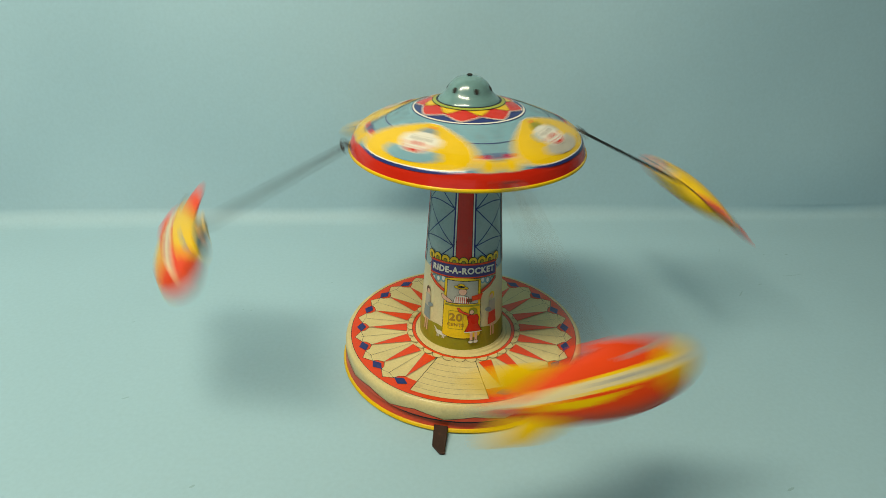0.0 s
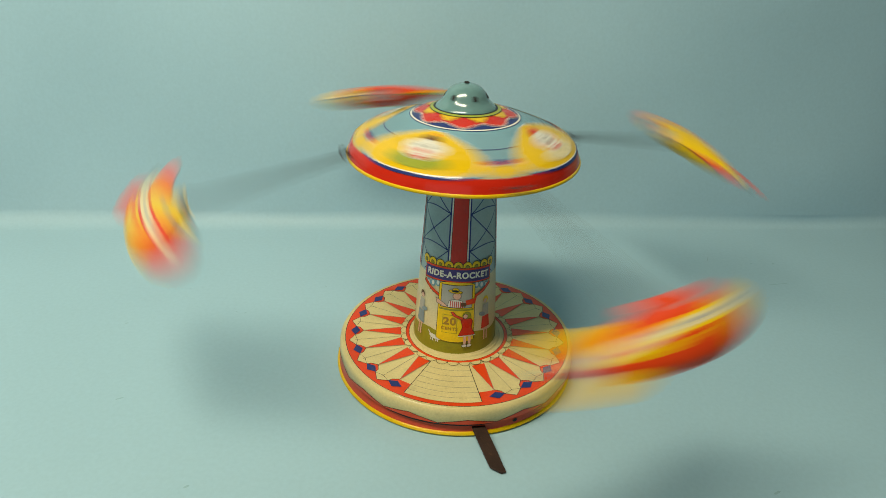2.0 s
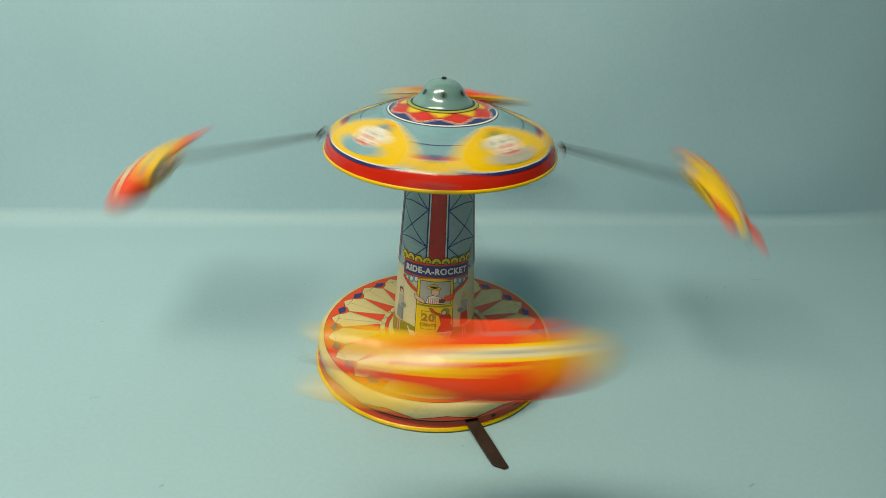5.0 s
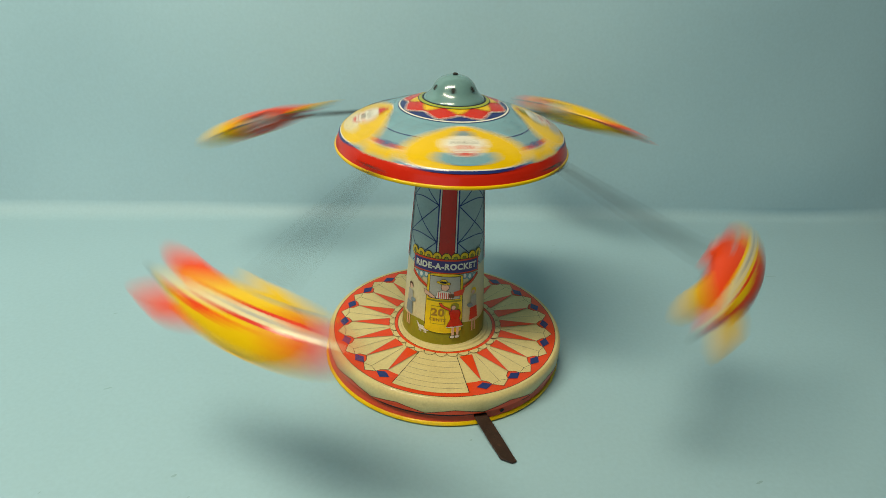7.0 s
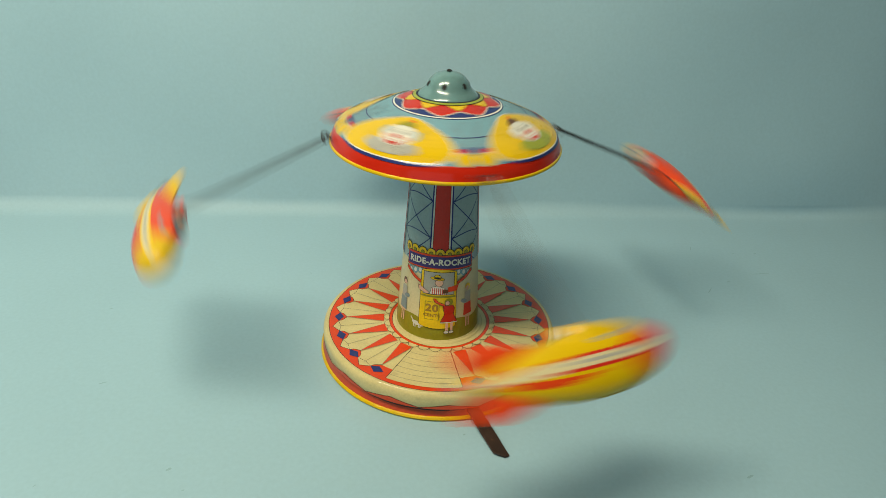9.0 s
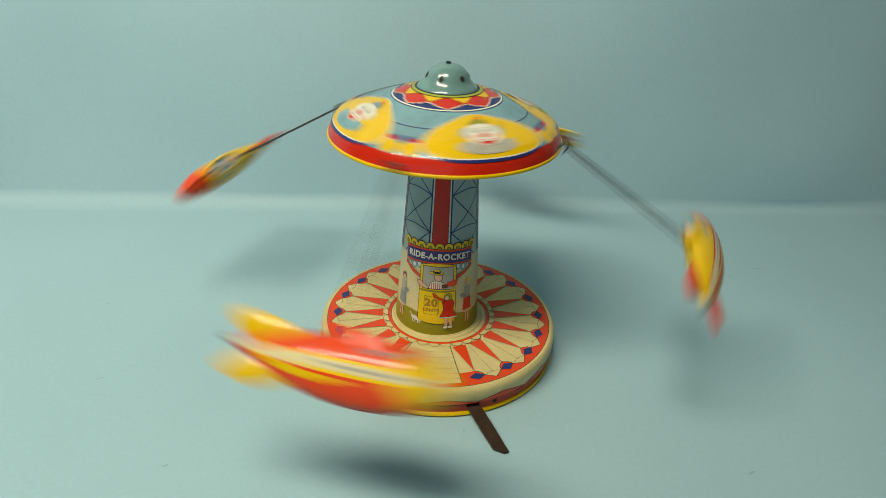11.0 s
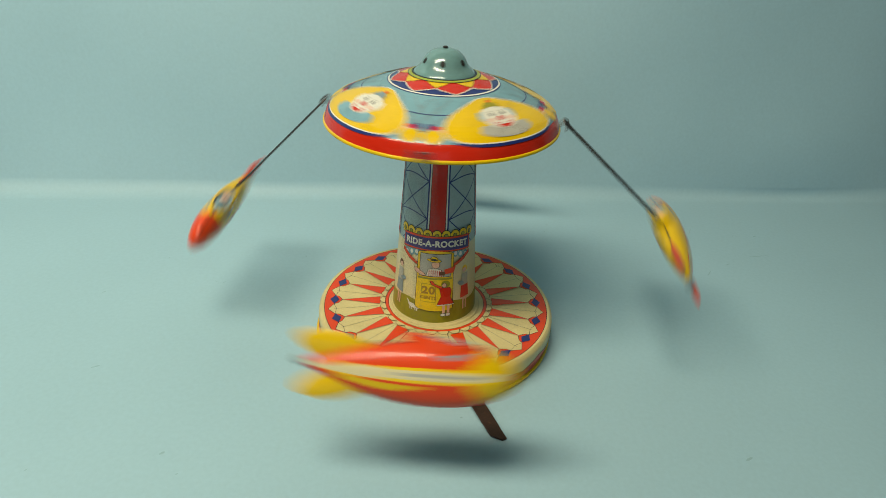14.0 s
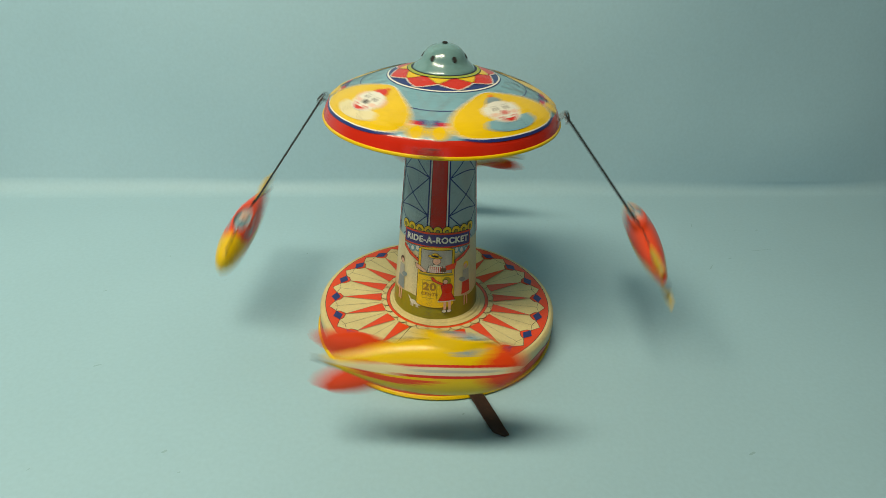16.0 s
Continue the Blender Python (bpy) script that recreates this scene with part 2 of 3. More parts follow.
def build_scuffs():
    """Faint marks and specks on the paper."""
    rng = random.Random(7)
    bm = bmesh.new()

    def mark(x, y, length, width, ang):
        n = 7
        top, bot = [], []
        for k in range(n):
            s = k / (n - 1) - 0.5
            w = width * (1 - (2 * s) ** 2) ** 0.5 * rng.uniform(0.6, 1.0) + 0.0001
            bx, by = s * length, 0.12 * length * math.sin(s * 3)
            for lst, sg in ((top, 1), (bot, -1)):
                px, py = bx, by + sg * w / 2
                lst.append(bm.verts.new((x + px * math.cos(ang) - py * math.sin(ang), y + px * math.sin(ang) + py * math.cos(ang), 0.00006)))
        for k in range(n - 1):
            bm.faces.new((bot[k], bot[k + 1], top[k + 1], top[k]))

    mark(0.2099, -0.1273, 0.006, 0.0022, 0.2)
    mark(0.3255, 0.1436, 0.022, 0.0012, -0.08)
    mark(0.338, 0.187, 0.004, 0.0018, 0.1)
    mark(0.314, 0.185, 0.003, 0.0014, 0.4)
    mark(0.270, 0.191, 0.010, 0.0008, 0.9)
    mark(0.287, 0.124, 0.004, 0.0016, 0.1)
    mark(-0.1615, -0.1467, 0.0035, 0.0022, 0.3)
    mark(-0.239, -0.071, 0.006, 0.0016, 0.2)
    mark(-0.277, 0.022, 0.003, 0.0010, 0.2)
    mark(0.0235, -0.1033, 0.002, 0.0012, 0.2)
    mark(0.262, 0.105, 0.012, 0.0009, 0.7)
    for _ in range(12):
        mark(rng.uniform(-0.3, 0.34), rng.choice((rng.uniform(-0.19, -0.12), rng.uniform(0.02, 0.2))), rng.uniform(0.001, 0.003), rng.uniform(0.0006, 0.0013), rng.uniform(0, 3))
    tagged(part("paper_marks", bm, SCUFF), "faint grey scuffs and specks on the paper", "marks", kind="stuff")


# Invented room, never in view: encloses the set and controls bounce.
def build_room():
    def slab(name, lo, hi, mat, label):
        bm = bmesh.new()
        box(bm, lo, hi)
        tagged(part(name, bm, mat), label, name.split("_")[0], kind="structure")

    slab("floor", (-1.8, -2.4, -0.80), (1.8, 1.6, -0.75), BOARDS, "brown boarded floor of the room")
    slab("ceiling", (-1.8, -2.4, 1.65), (1.8, 1.6, 1.70), CEIL, "unseen dull ceiling closing the room")
    slab("wall_north", (-1.8, 1.6, -0.80), (1.8, 1.7, 1.70), WALL, "unseen drab wall behind the backdrop")
    # This opening is made up, to go with the added fill lamp.
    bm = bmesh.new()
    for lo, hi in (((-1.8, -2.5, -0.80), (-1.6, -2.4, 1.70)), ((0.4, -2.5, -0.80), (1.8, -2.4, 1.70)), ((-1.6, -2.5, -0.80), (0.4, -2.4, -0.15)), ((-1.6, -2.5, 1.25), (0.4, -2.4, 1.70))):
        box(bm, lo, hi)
    tagged(part("wall_south", bm, WALL), "unseen drab wall with an opening for the added fill lamp", "wall", kind="structure")
    slab("wall_west", (-1.9, -2.5, -0.80), (-1.8, 1.7, 1.70), WALL, "unseen drab wall")
    slab("wall_east", (1.8, -2.5, -0.80), (1.9, 1.7, 1.70), WALL, "unseen drab wall")
    table = tagged(empty("table"), "brown wooden table under the paper", "table")
    table.location = (0, 0, -0.75)
    bm = bmesh.new()
    box(bm, (-1.2, -1.35, 0.71), (1.2, 0.62, 0.745))
    part("tabletop", bm, WOOD, table)
    for x in (-1.1, 1.05):
        for y in (-1.25, 0.5):
            bm = bmesh.new()
            box(bm, (x, y, 0.0), (x + 0.05, y + 0.05, 0.709))
            part("leg", bm, WOOD, table)


build_backdrop()
build_scuffs()
build_room()

# ---------------------------------------------------------------- the toy: base
toy = tagged(empty("toy_carousel"), "lithographed tin wind-up rocket ride toy standing on blue paper", "toy")

DISC = 0.0240                # top of the base


def arc(r, a0, a1, n=16):
    return [(r * math.cos(radians(a0 + (a1 - a0) * k / n)), r * math.sin(radians(a0 + (a1 - a0) * k / n))) for k in range(n + 1)]


def polar(r, a):
    return (r * math.cos(radians(a)), r * math.sin(radians(a)))


def band(r0, r1, m, layer, a0=0, a1=360, n=90):
    out = []
    for k in range(n):
        b0, b1 = a0 + (a1 - a0) * k / n, a0 + (a1 - a0) * (k + 1) / n
        out.append(([polar(r0, b0), polar(r1, b0), polar(r1, b1), polar(r0, b1)], m, layer))
    return out


def build_base():
    bm = bmesh.new()
    prof = [(0.0872, 0.0005), (0.0907, 0.0), (0.0926, 0.0006), (0.0934, 0.0019), (0.0930, 0.0032), (0.0923, 0.0038), (0.0918, 0.0039),
            (0.0916, 0.0048), (0.0905, 0.0128)]
    cols = [0, 0, 0, 0, 0, 0, 1, 1]
    lathe(bm, prof, 128, colour_of=lambda i: cols[i])
    base = part("base", bm, [YELLOW, SALMON], toy, "round tin base with a rolled yellow rim")
    base.location = (0.0012, 0.0004, 0)          # the base sits a little off the column
    # lid: cream drum with a rounded shoulder
    bm = bmesh.new()
    prof = [(0.0905, 0.0122), (0.0914, 0.0116), (0.0918, 0.0122), (0.0918, 0.0200), (0.0915, 0.0218), (0.0907, 0.0233), (0.0894, 0.0242), (0.0878, DISC),
            (0.060, DISC), (0.0345, DISC), (0.0335, DISC + 0.0012), (0.0318, DISC + 0.0014), (0.0300, DISC + 0.0004)]
    lathe(bm, prof, 128)
    lid_at = Vector((0.0012, -0.0017, 0))
    part("lid", bm, CREAM, base, "cream drum lid with a rounded shoulder").location = lid_at
    # wavy red edge printed on the drum's side
    shapes = []
    n = 14
    for k in range(n):
        a0 = 360 / n * k - 97
        w = 360 / n
        ext = 0.0042 if k % 2 else 0.0036
        pts = [(a0 + w * s, 0.0121 + ext * (1 - abs(2 * s - 1)) ** 0.85) for s in [j / 10 for j in range(11)]]
        for (u0, v0), (u1, v1) in zip(pts, pts[1:]):
            shapes.append(([(u0, 0.0120), (u1, 0.0120), (u1, v1 + 0.0003), (u0, v0 + 0.0003)], INK, 0))
            shapes.append(([(u0, 0.0120), (u1, 0.0120), (u1, v1), (u0, v0)], SALMON, 1))
    printed("wavy_border", shapes, lambda u, v, h: Vector((*polar(0.0918 + h, u), v)), base, None, "red scalloped border printed on the side").location = lid_at
    # slots and rivet holes on the red band
    bm = bmesh.new()
    for a0, a1, z0, z1, r, at in ((-122, -74, 0.0106, 0.0119, 0.0917, lid_at), (-52, -46, 0.0108, 0.0119, 0.0917, lid_at), (-62.6, -60.0, 0.0054, 0.0084, 0.0917, Vector((0, 0, 0)))):
        prev = None
        for k in range(17):
            a = a0 + (a1 - a0) * k / 16
            w = math.sin(math.pi * k / 16) + 0.02 if z0 < 0.01 else min(1.0, 4 * min(k, 16 - k) / 16 + 0.15)
            zc, zh = (z0 + z1) / 2, (z1 - z0) / 2 * w
            cur = [bm.verts.new(Vector((*polar(r, a), z)) + at) for z in (zc - zh, zc + zh)]
            if prev:
                bm.faces.new((prev[0], cur[0], cur[1], prev[1]))
            prev = cur
    part("slot", bm, HOLE, base, "dark gap and rivet hole under the drum lid")
    # the sunburst on top
    s = []
    s += band(0.0872, 0.0876, INK, 0)
    s += band(0.0738, 0.0872, ORANGE, 0)
    s += band(0.0378, 0.0400, ORANGE, 2)
    s += band(0.0400, 0.0403, INK, 2)
    s += band(0.0375, 0.0378, INK, 2)
    period, first = 18.0, -68.4
    # cream fans with stepped outer points
    for k in range(19):
        c = first + period * k - 9
        if k == 0:
            c = first - 9
        fan = [polar(0.0735, c - 9), polar(0.0768, c - 5.6), polar(0.0800, c - 4.8), polar(0.0846, c), polar(0.0800, c + 4.8), polar(0.0768, c + 5.6), polar(0.0735, c + 9)]
        if k in (0, 18):
            continue
        s.append((fan, CREAM, 1))
        for q in stroke(fan, 0.00035):
            s.append((q, INK, 2))
        s.extend((q, FADED, 2) for q in stroke([polar(0.0462, c), polar(0.0800, c)], 0.00030))
        s.extend((q, INK, 2) for q in stroke([polar(0.0800, c - 4.6), polar(0.0782, c), polar(0.0800, c + 4.6)], 0.00028))
        s.extend((q, INK, 2) for q in stroke([polar(0.0782, c), polar(0.0735, c)], 0.00022))
    # rays and diamonds
    for k in range(18):
        a = first + period * k
        s.append(([polar(0.0745, a), polar(0.0445, a - 6.6), polar(0.0440, a), polar(0.0445, a + 6.6)], ORANGE, 3))
        s.extend((q, FADED, 4) for q in stroke([polar(0.0445, a - 6.6), polar(0.0745, a)], 0.00026))
        s.extend((q, FADED, 4) for q in stroke([polar(0.0445, a + 6.6), polar(0.0745, a)], 0.00026))
        s.append(([polar(0.0762, a), polar(0.0798, a + 4.3), polar(0.0834, a), polar(0.0798, a - 4.3)], NAVY, 4))
    # plain stepped sector in front
    a0, a1 = -114.8, -77.3
    sector = arc(0.0842, a0, a1, 20) + arc(0.0420, a1, a0, 20)
    s.append((sector, CREAM, 5))
    for a in (a0, a1):
        s.extend((q, INK, 6) for q in stroke([polar(0.0425, a), polar(0.0842, a)], 0.00045))
    for r in (0.0500, 0.0565, 0.0625, 0.0685, 0.0742, 0.0795):
        s.extend((q, FADED, 6) for q in stroke(arc(r, a0, a1, 18), 0.0003))
    # scallops round the collar
    for k in range(30):
        a = k * 12 + 3
        cx, cy = polar(0.0403, a)
        half = oval(cx, cy, 0.0041, 0.0041, 12, a - 90, a + 90)
        s.append((half, CREAM, 7))
        s.extend((q, INK, 8) for q in stroke(half, 0.00028))
    s += band(0.0340, 0.0374, CREAM, 1)
    printed("sunburst_print", s, lambda u, v, h: Vector((u, v, DISC + h)), base, None, "orange rays, blue diamonds and scallops printed on cream").location = lid_at


build_base()

# ---------------------------------------------------------------- the toy: column
C0, C1, CZ0, CZ1 = 0.0324, 0.0233, DISC, 0.1690
TALL = 0.951                 # heights on the column shrink by this towards its foot


def column_at(u, v, h=0.0):
    """u: metres along the girth from the front, v: height."""
    a = -math.pi / 2 + u / 0.029
    r = C0 + (C1 - C0) * (v - CZ0) / (CZ1 - CZ0) + h
    return Vector((r * math.cos(a), r * math.sin(a), DISC + (v - DISC) * TALL))


def col_u(deg):
    return radians(deg + 90) * 0.029


def build_column():
    bm = bmesh.new()
    top = DISC + (CZ1 - DISC) * TALL
    lathe(bm, [(C0, CZ0), (C0 + (C1 - C0) * 0.5, (CZ0 + top) / 2), (C1, top), (C1 - 0.001, 0.178)], 96)
    col = part("column", bm, STEELBLUE, toy, "tapered grey-blue tin column with a printed ticket booth")
    col.location.x = 0.0006
    s = []
    half = math.pi * 0.029
    # grass and pale lower wall all round
    s.append((rect(-half, CZ0 + 0.0002, half, 0.0905), IVORY, 0))
    grass = [(-half + 2 * half * k / 40, 0.0435 + 0.0016 * math.sin(k * 0.9)) for k in range(41)]
    s.append(([(-half, CZ0 + 0.0003)] + [(half, CZ0 + 0.0003)] + grass[::-1], OLIVE, 1))
    # four red stripes with white borders, and lattice between them
    for q in range(4):
        c = q * math.pi / 2 * 0.029
        if c > half:
            c -= 2 * half
        for w, m, ly in ((0.0080, NAVY, 1), (0.0073, WHITE, 2), (0.0062, INK, 3), (0.0058, DARKRED, 4)):
            s.append((rect(c - w, 0.0905, c + w, CZ1), m, ly))
        lo, hi = c + 0.0082, c + math.pi / 2 * 0.029 - 0.0082
        mid = (lo + hi) / 2
        for z in (0.0850, 0.1140, 0.1430, 0.1720):
            for x0, x1 in ((lo, hi), (hi, lo)):
                line = [(x0 + (x1 - x0) * k / 16, z + 0.029 * k / 16) for k in range(17)]
                s.extend((g, NAVY, 1) for g in stroke([p for p in line if 0.0905 < p[1] < CZ1], 0.00075))
            arch = [(lo + (hi - lo) * k / 16, z + 0.0036 * math.sin(math.pi * k / 16)) for k in range(17)]
            s.extend((g, NAVY, 1) for g in stroke([p for p in arch if 0.0905 < p[1] < CZ1], 0.00075))
        s.extend((g, NAVY, 1) for g in stroke([(lo, 0.0905), (lo, CZ1)], 0.0006))
        s.extend((g, NAVY, 1) for g in stroke([(hi, 0.0905), (hi, CZ1)], 0.0006))
    # awning scallops
    for k in range(-4, 5):
        cx = k * 0.0068
        s.append((oval(cx, 0.1020, 0.0037, 0.0042, 20), INK, 6))
        s.append((oval(cx, 0.1020, 0.0032, 0.0037, 20), GOLD, 7))
        s.append((oval(cx, 0.1016, 0.0016, 0.0018, 14), INK, 8))
        s.append((oval(cx, 0.1016, 0.0012, 0.0014, 14), OLIVE, 9))

    def sag(u):
        return -0.05 * abs(u) ** 1.0 * (abs(u) / 0.026)

    def strip(z0, z1, wide, m, layer):
        n = 24
        for k in range(n):
            u0, u1 = -wide + 2 * wide * k / n, -wide + 2 * wide * (k + 1) / n
            s.append(([(u0, z0 + sag(u0)), (u1, z0 + sag(u1)), (u1, z1 + sag(u1)), (u0, z1 + sag(u0))], m, layer))

    strip(0.0885, 0.1013, 0.0268, INK, 9)
    strip(0.0889, 0.1009, 0.0264, ORANGE, 10)
    strip(0.0900, 0.0995, 0.0258, PURPLE, 11)
    # blue swags under the banner and red side drapes
    for sx in (-1, 1):
        for k in range(3):
            s.append((oval(sx * (0.0145 + 0.0042 * k), 0.0862 - 0.0012 * k, 0.0023, 0.0032, 16), SKYBLUE, 6))
            s.append((oval(sx * (0.0145 + 0.0042 * k), 0.0862 - 0.0012 * k, 0.0012, 0.0019, 12), WHITE, 7))
        drape = [(sx * 0.0128, 0.0775), (sx * 0.0200, 0.0815), (sx * 0.0262, 0.0865), (sx * 0.0268, 0.0838), (sx * 0.0205, 0.0788), (sx * 0.0128, 0.0750)]
        s.append((drape, ORANGE, 8))
        s.extend((g, INK, 9) for g in stroke(drape, 0.0003))
    # booth
    s.append((rect(-0.0132, 0.0395, 0.0132, 0.0862), INK, 9))
    s.append((oval(0, 0.0395, 0.0132, 0.0030, 20, 180, 360), INK, 9))
    s.append((oval(0, 0.0395, 0.0128, 0.0026, 20, 180, 360), GOLD, 10))
    s.append((rect(-0.0128, 0.0393, 0.0128, 0.0862), GOLD, 10))
    s.append((oval(0, 0.0862, 0.0132, 0.0032, 20, 0, 180), INK, 9))
    s.append((oval(0, 0.0862, 0.0128, 0.0028, 20, 0, 180), GOLD, 10))
    s.append((rect(-0.0112, 0.0672, 0.0112, 0.0868), INK, 11))
    s.append((rect(-0.0108, 0.0676, 0.0108, 0.0864), GREY, 12))
    s.append((rect(-0.0122, 0.0648, 0.0122, 0.0664), OLIVE, 11))
    # ticket seller as plain shapes
    s.append(([(-0.0062, 0.0678), (-0.0050, 0.0735), (-0.0010, 0.0752), (0.0042, 0.0735), (0.0058, 0.0678)], WHITE, 13))
    for k in range(7):
        x = -0.0044 + 0.0014 * k
        s.append((rect(x, 0.0680, x + 0.0005, 0.0732), DARKRED, 14))
    s.append((oval(0.0002, 0.0780, 0.0028, 0.0032, 18), PINK, 15))
    s.append((oval(-0.0010, 0.0815, 0.0050, 0.0014, 18, turn=-6), GOLD, 16))
    s.append((oval(-0.0010, 0.0826, 0.0026, 0.0022, 16, 0, 180), GOLD, 17))
    s.append((oval(-0.0010, 0.0819, 0.0028, 0.0006, 12), INK, 18))
    s.append(([(-0.0150, 0.0740), (-0.0128, 0.0735), (-0.0075, 0.0700), (-0.0060, 0.0680), (-0.0085, 0.0678), (-0.0140, 0.0700)], PINK, 15))
    s.append(([(0.0062, 0.0740), (0.0145, 0.0758), (0.0130, 0.0706), (0.0065, 0.0700)], ORANGE, 15))
    s.append((rect(0.0030, 0.0690, 0.0068, 0.0722), BROWN, 16))
    # price board
    s.append((rect(-0.0090, 0.0448, 0.0012, 0.0610), OLIVE, 11))
    s.append((rect(-0.0086, 0.0452, 0.0008, 0.0606), GOLD, 12))
    # girl in red as plain shapes
    s.append((oval(0.0075, 0.0612, 0.0030, 0.0032, 18), OLIVE, 16))
    s.append((oval(0.0066, 0.0604, 0.0016, 0.0020, 14), PINK, 17))
    s.append(([(0.0035, 0.0570), (0.0060, 0.0585), (0.0105, 0.0582), (0.0118, 0.0555), (0.0110, 0.0500), (0.0138, 0.0432), (0.0022, 0.0432), (0.0048, 0.0505)], RED, 15))
    s.append((rect(0.0020, 0.0424, 0.0140, 0.0433), WHITE, 16))
    s.append(([(0.0045, 0.0572), (-0.0020, 0.0608), (-0.0034, 0.0640), (-0.0018, 0.0642), (0.0002, 0.0616), (0.0055, 0.0588)], ORANGE, 16))
    for x in (0.0058, 0.0090):
        s.append((rect(x, 0.0352, x + 0.0018, 0.0425), PINK, 15))
        s.append((oval(x + 0.0006, 0.0340, 0.0018, 0.0014, 12), WHITE, 16))
    # dog
    s.append((oval(-0.0148, 0.0385, 0.0036, 0.0018, 16, turn=-12), WHITE, 6))
    s.append((oval(-0.0108, 0.0382, 0.0018, 0.0016, 14), WHITE, 6))
    for x in (-0.0172, -0.0158, -0.0132, -0.0120):
        s.append((rect(x, 0.0345, x + 0.0007, 0.0378), WHITE, 6))
    s.append(([(-0.0180, 0.0395), (-0.0198, 0.0425), (-0.0192, 0.0428), (-0.0172, 0.0402)], WHITE, 6))
    s.append((oval(-0.0116, 0.0390, 0.0006, 0.0008, 8), INK, 7))
    # two waiting figures at the sides as plain shapes
    for sx, coat, skirt, hair in ((1, GREY, DARKRED, GOLD), (-1, GREY, BLUEGREY, BROWN)):
        x = sx * (0.0232 if sx > 0 else 0.0285)
        s.append((oval(x, 0.0705, 0.0024, 0.0030, 16), hair, 5))
        s.append((oval(x - sx * 0.0006, 0.0696, 0.0016, 0.0020, 12), PINK, 6))
        s.append(([(x - 0.0028, 0.0665), (x + 0.0028, 0.0665), (x + 0.0032, 0.0560), (x - 0.0032, 0.0560)], coat, 5))
        s.append(([(x - 0.0032, 0.0562), (x + 0.0032, 0.0562), (x + 0.0040, 0.0455), (x - 0.0040, 0.0455)], skirt, 6))
        s.append((oval(x - sx * 0.0036, 0.0590, 0.0030, 0.0018, 12, turn=-25 * sx), BLUEGREY, 7))
        for dx in (-0.0018, 0.0006):
            s.append((rect(x + dx, 0.0345, x + dx + 0.0012, 0.0456), PINK, 5))
    inked = (WHITE, RED, PINK, ORANGE, GOLD)
    s.extend([(g, INK, ly + 1) for o, m, ly in list(s) if m in inked and ly >= 13 and len(o) > 4 for g in ring_line(o, 0.00028)])
    printed("booth_print", s, column_at, col, (0.0022, 0), "ticket booth, lattice and banner printed on the column")
    letters("RIDE-A-ROCKET", 0.0068, lambda u, v: column_at(u, v + 0.0948 + sag(u), LIFT * 14), "banner_lettering", WHITE, col, 0.0022, 0.88, "white capital letters on the banner")
    letters("20", 0.0088, lambda u, v: column_at(u - 0.0040, v + 0.0552, LIFT * 15), "price_lettering", UMBER, col, 0.0022, 0.95, "brown price numerals on the booth")
    letters("CENTS", 0.0036, lambda u, v: column_at(u - 0.0040, v + 0.0488, LIFT * 15), "cents_lettering", UMBER, col, 0.0022, 0.95, "small brown capitals on the booth")
    bm = bmesh.new()
    lathe(bm, [(C0 - 0.0004, DISC + 0.0016), (C0 + 0.0010, DISC + 0.0017), (C0 + 0.0016, DISC + 0.0008), (C0 + 0.0018, DISC + 0.0002)], 96)
    part("foot_ring", bm, CREAM, col, "cream rolled ring round the column's foot")


build_column()

# ---------------------------------------------------------------- the toy: lever
def build_lever():
    bm = bmesh.new()
    # flat bar, tip at the origin, running back along -x, its end cut slantwise and bent down
    st = [(-0.090, 0.0075, 0.0085, 0.0), (-0.046, 0.0075, 0.0085, 0.0), (-0.036, 0.0060, 0.0095, 0.0), (-0.016, 0.0028, 0.0095, 0.0), (-0.006, 0.0012, 0.0090, 0.0), (0.0, 0.0004, 0.0035, 0.0028)]
    prev = None
    for x, z, w, off in st:
        cur = [bm.verts.new((x, off - w / 2, z)), bm.verts.new((x, off + w / 2, z)), bm.verts.new((x, off + w / 2, z + 0.0016)), bm.verts.new((x, off - w / 2, z + 0.0016))]
        if prev:
            for k in range(4):
                bm.faces.new((prev[k], prev[(k + 1) % 4], cur[(k + 1) % 4], cur[k]))
        prev = cur
        if x == -0.090:
            bm.faces.new(cur[::-1])
    bm.faces.new(prev)
    bmesh.ops.bevel(bm, geom=bm.edges[:], offset=0.00035, segments=1, affect="EDGES")
    return part("lever", bm, RUST, toy, "dark rusty steel lever under the base")


lever = build_lever()

# ---------------------------------------------------------------- the toy: turning roof
ROOF = [(0.0190, 0.2056), (0.0240, 0.2040), (0.0364, 0.2000), (0.0474, 0.1962), (0.0572, 0.1926), (0.0655, 0.1893), (0.0708, 0.1868), (0.0740, 0.1848), (0.0761, 0.1826), (0.0774, 0.1802), (0.0784, 0.1776), (0.0792, 0.1750)]


def roof_z(r):
    for (r0, z0), (r1, z1) in zip(ROOF, ROOF[1:]):
        if r <= r1:
            return z0 + (z1 - z0) * (r - r0) / (r1 - r0)
    return ROOF[-1][1]


def roof_at(az0):
    def place(u, v, h):
        a = az0 + u / 0.06
        dz = (roof_z(v + 0.0005) - roof_z(v - 0.0005)) / 0.001
        nrm = Vector((-dz, 0, 1)).normalized()
        r, z = v + nrm.x * (h + 0.00005), roof_z(v) + nrm.z * (h + 0.00005)
        return Vector((r * math.cos(a), r * math.sin(a), z))
    return place


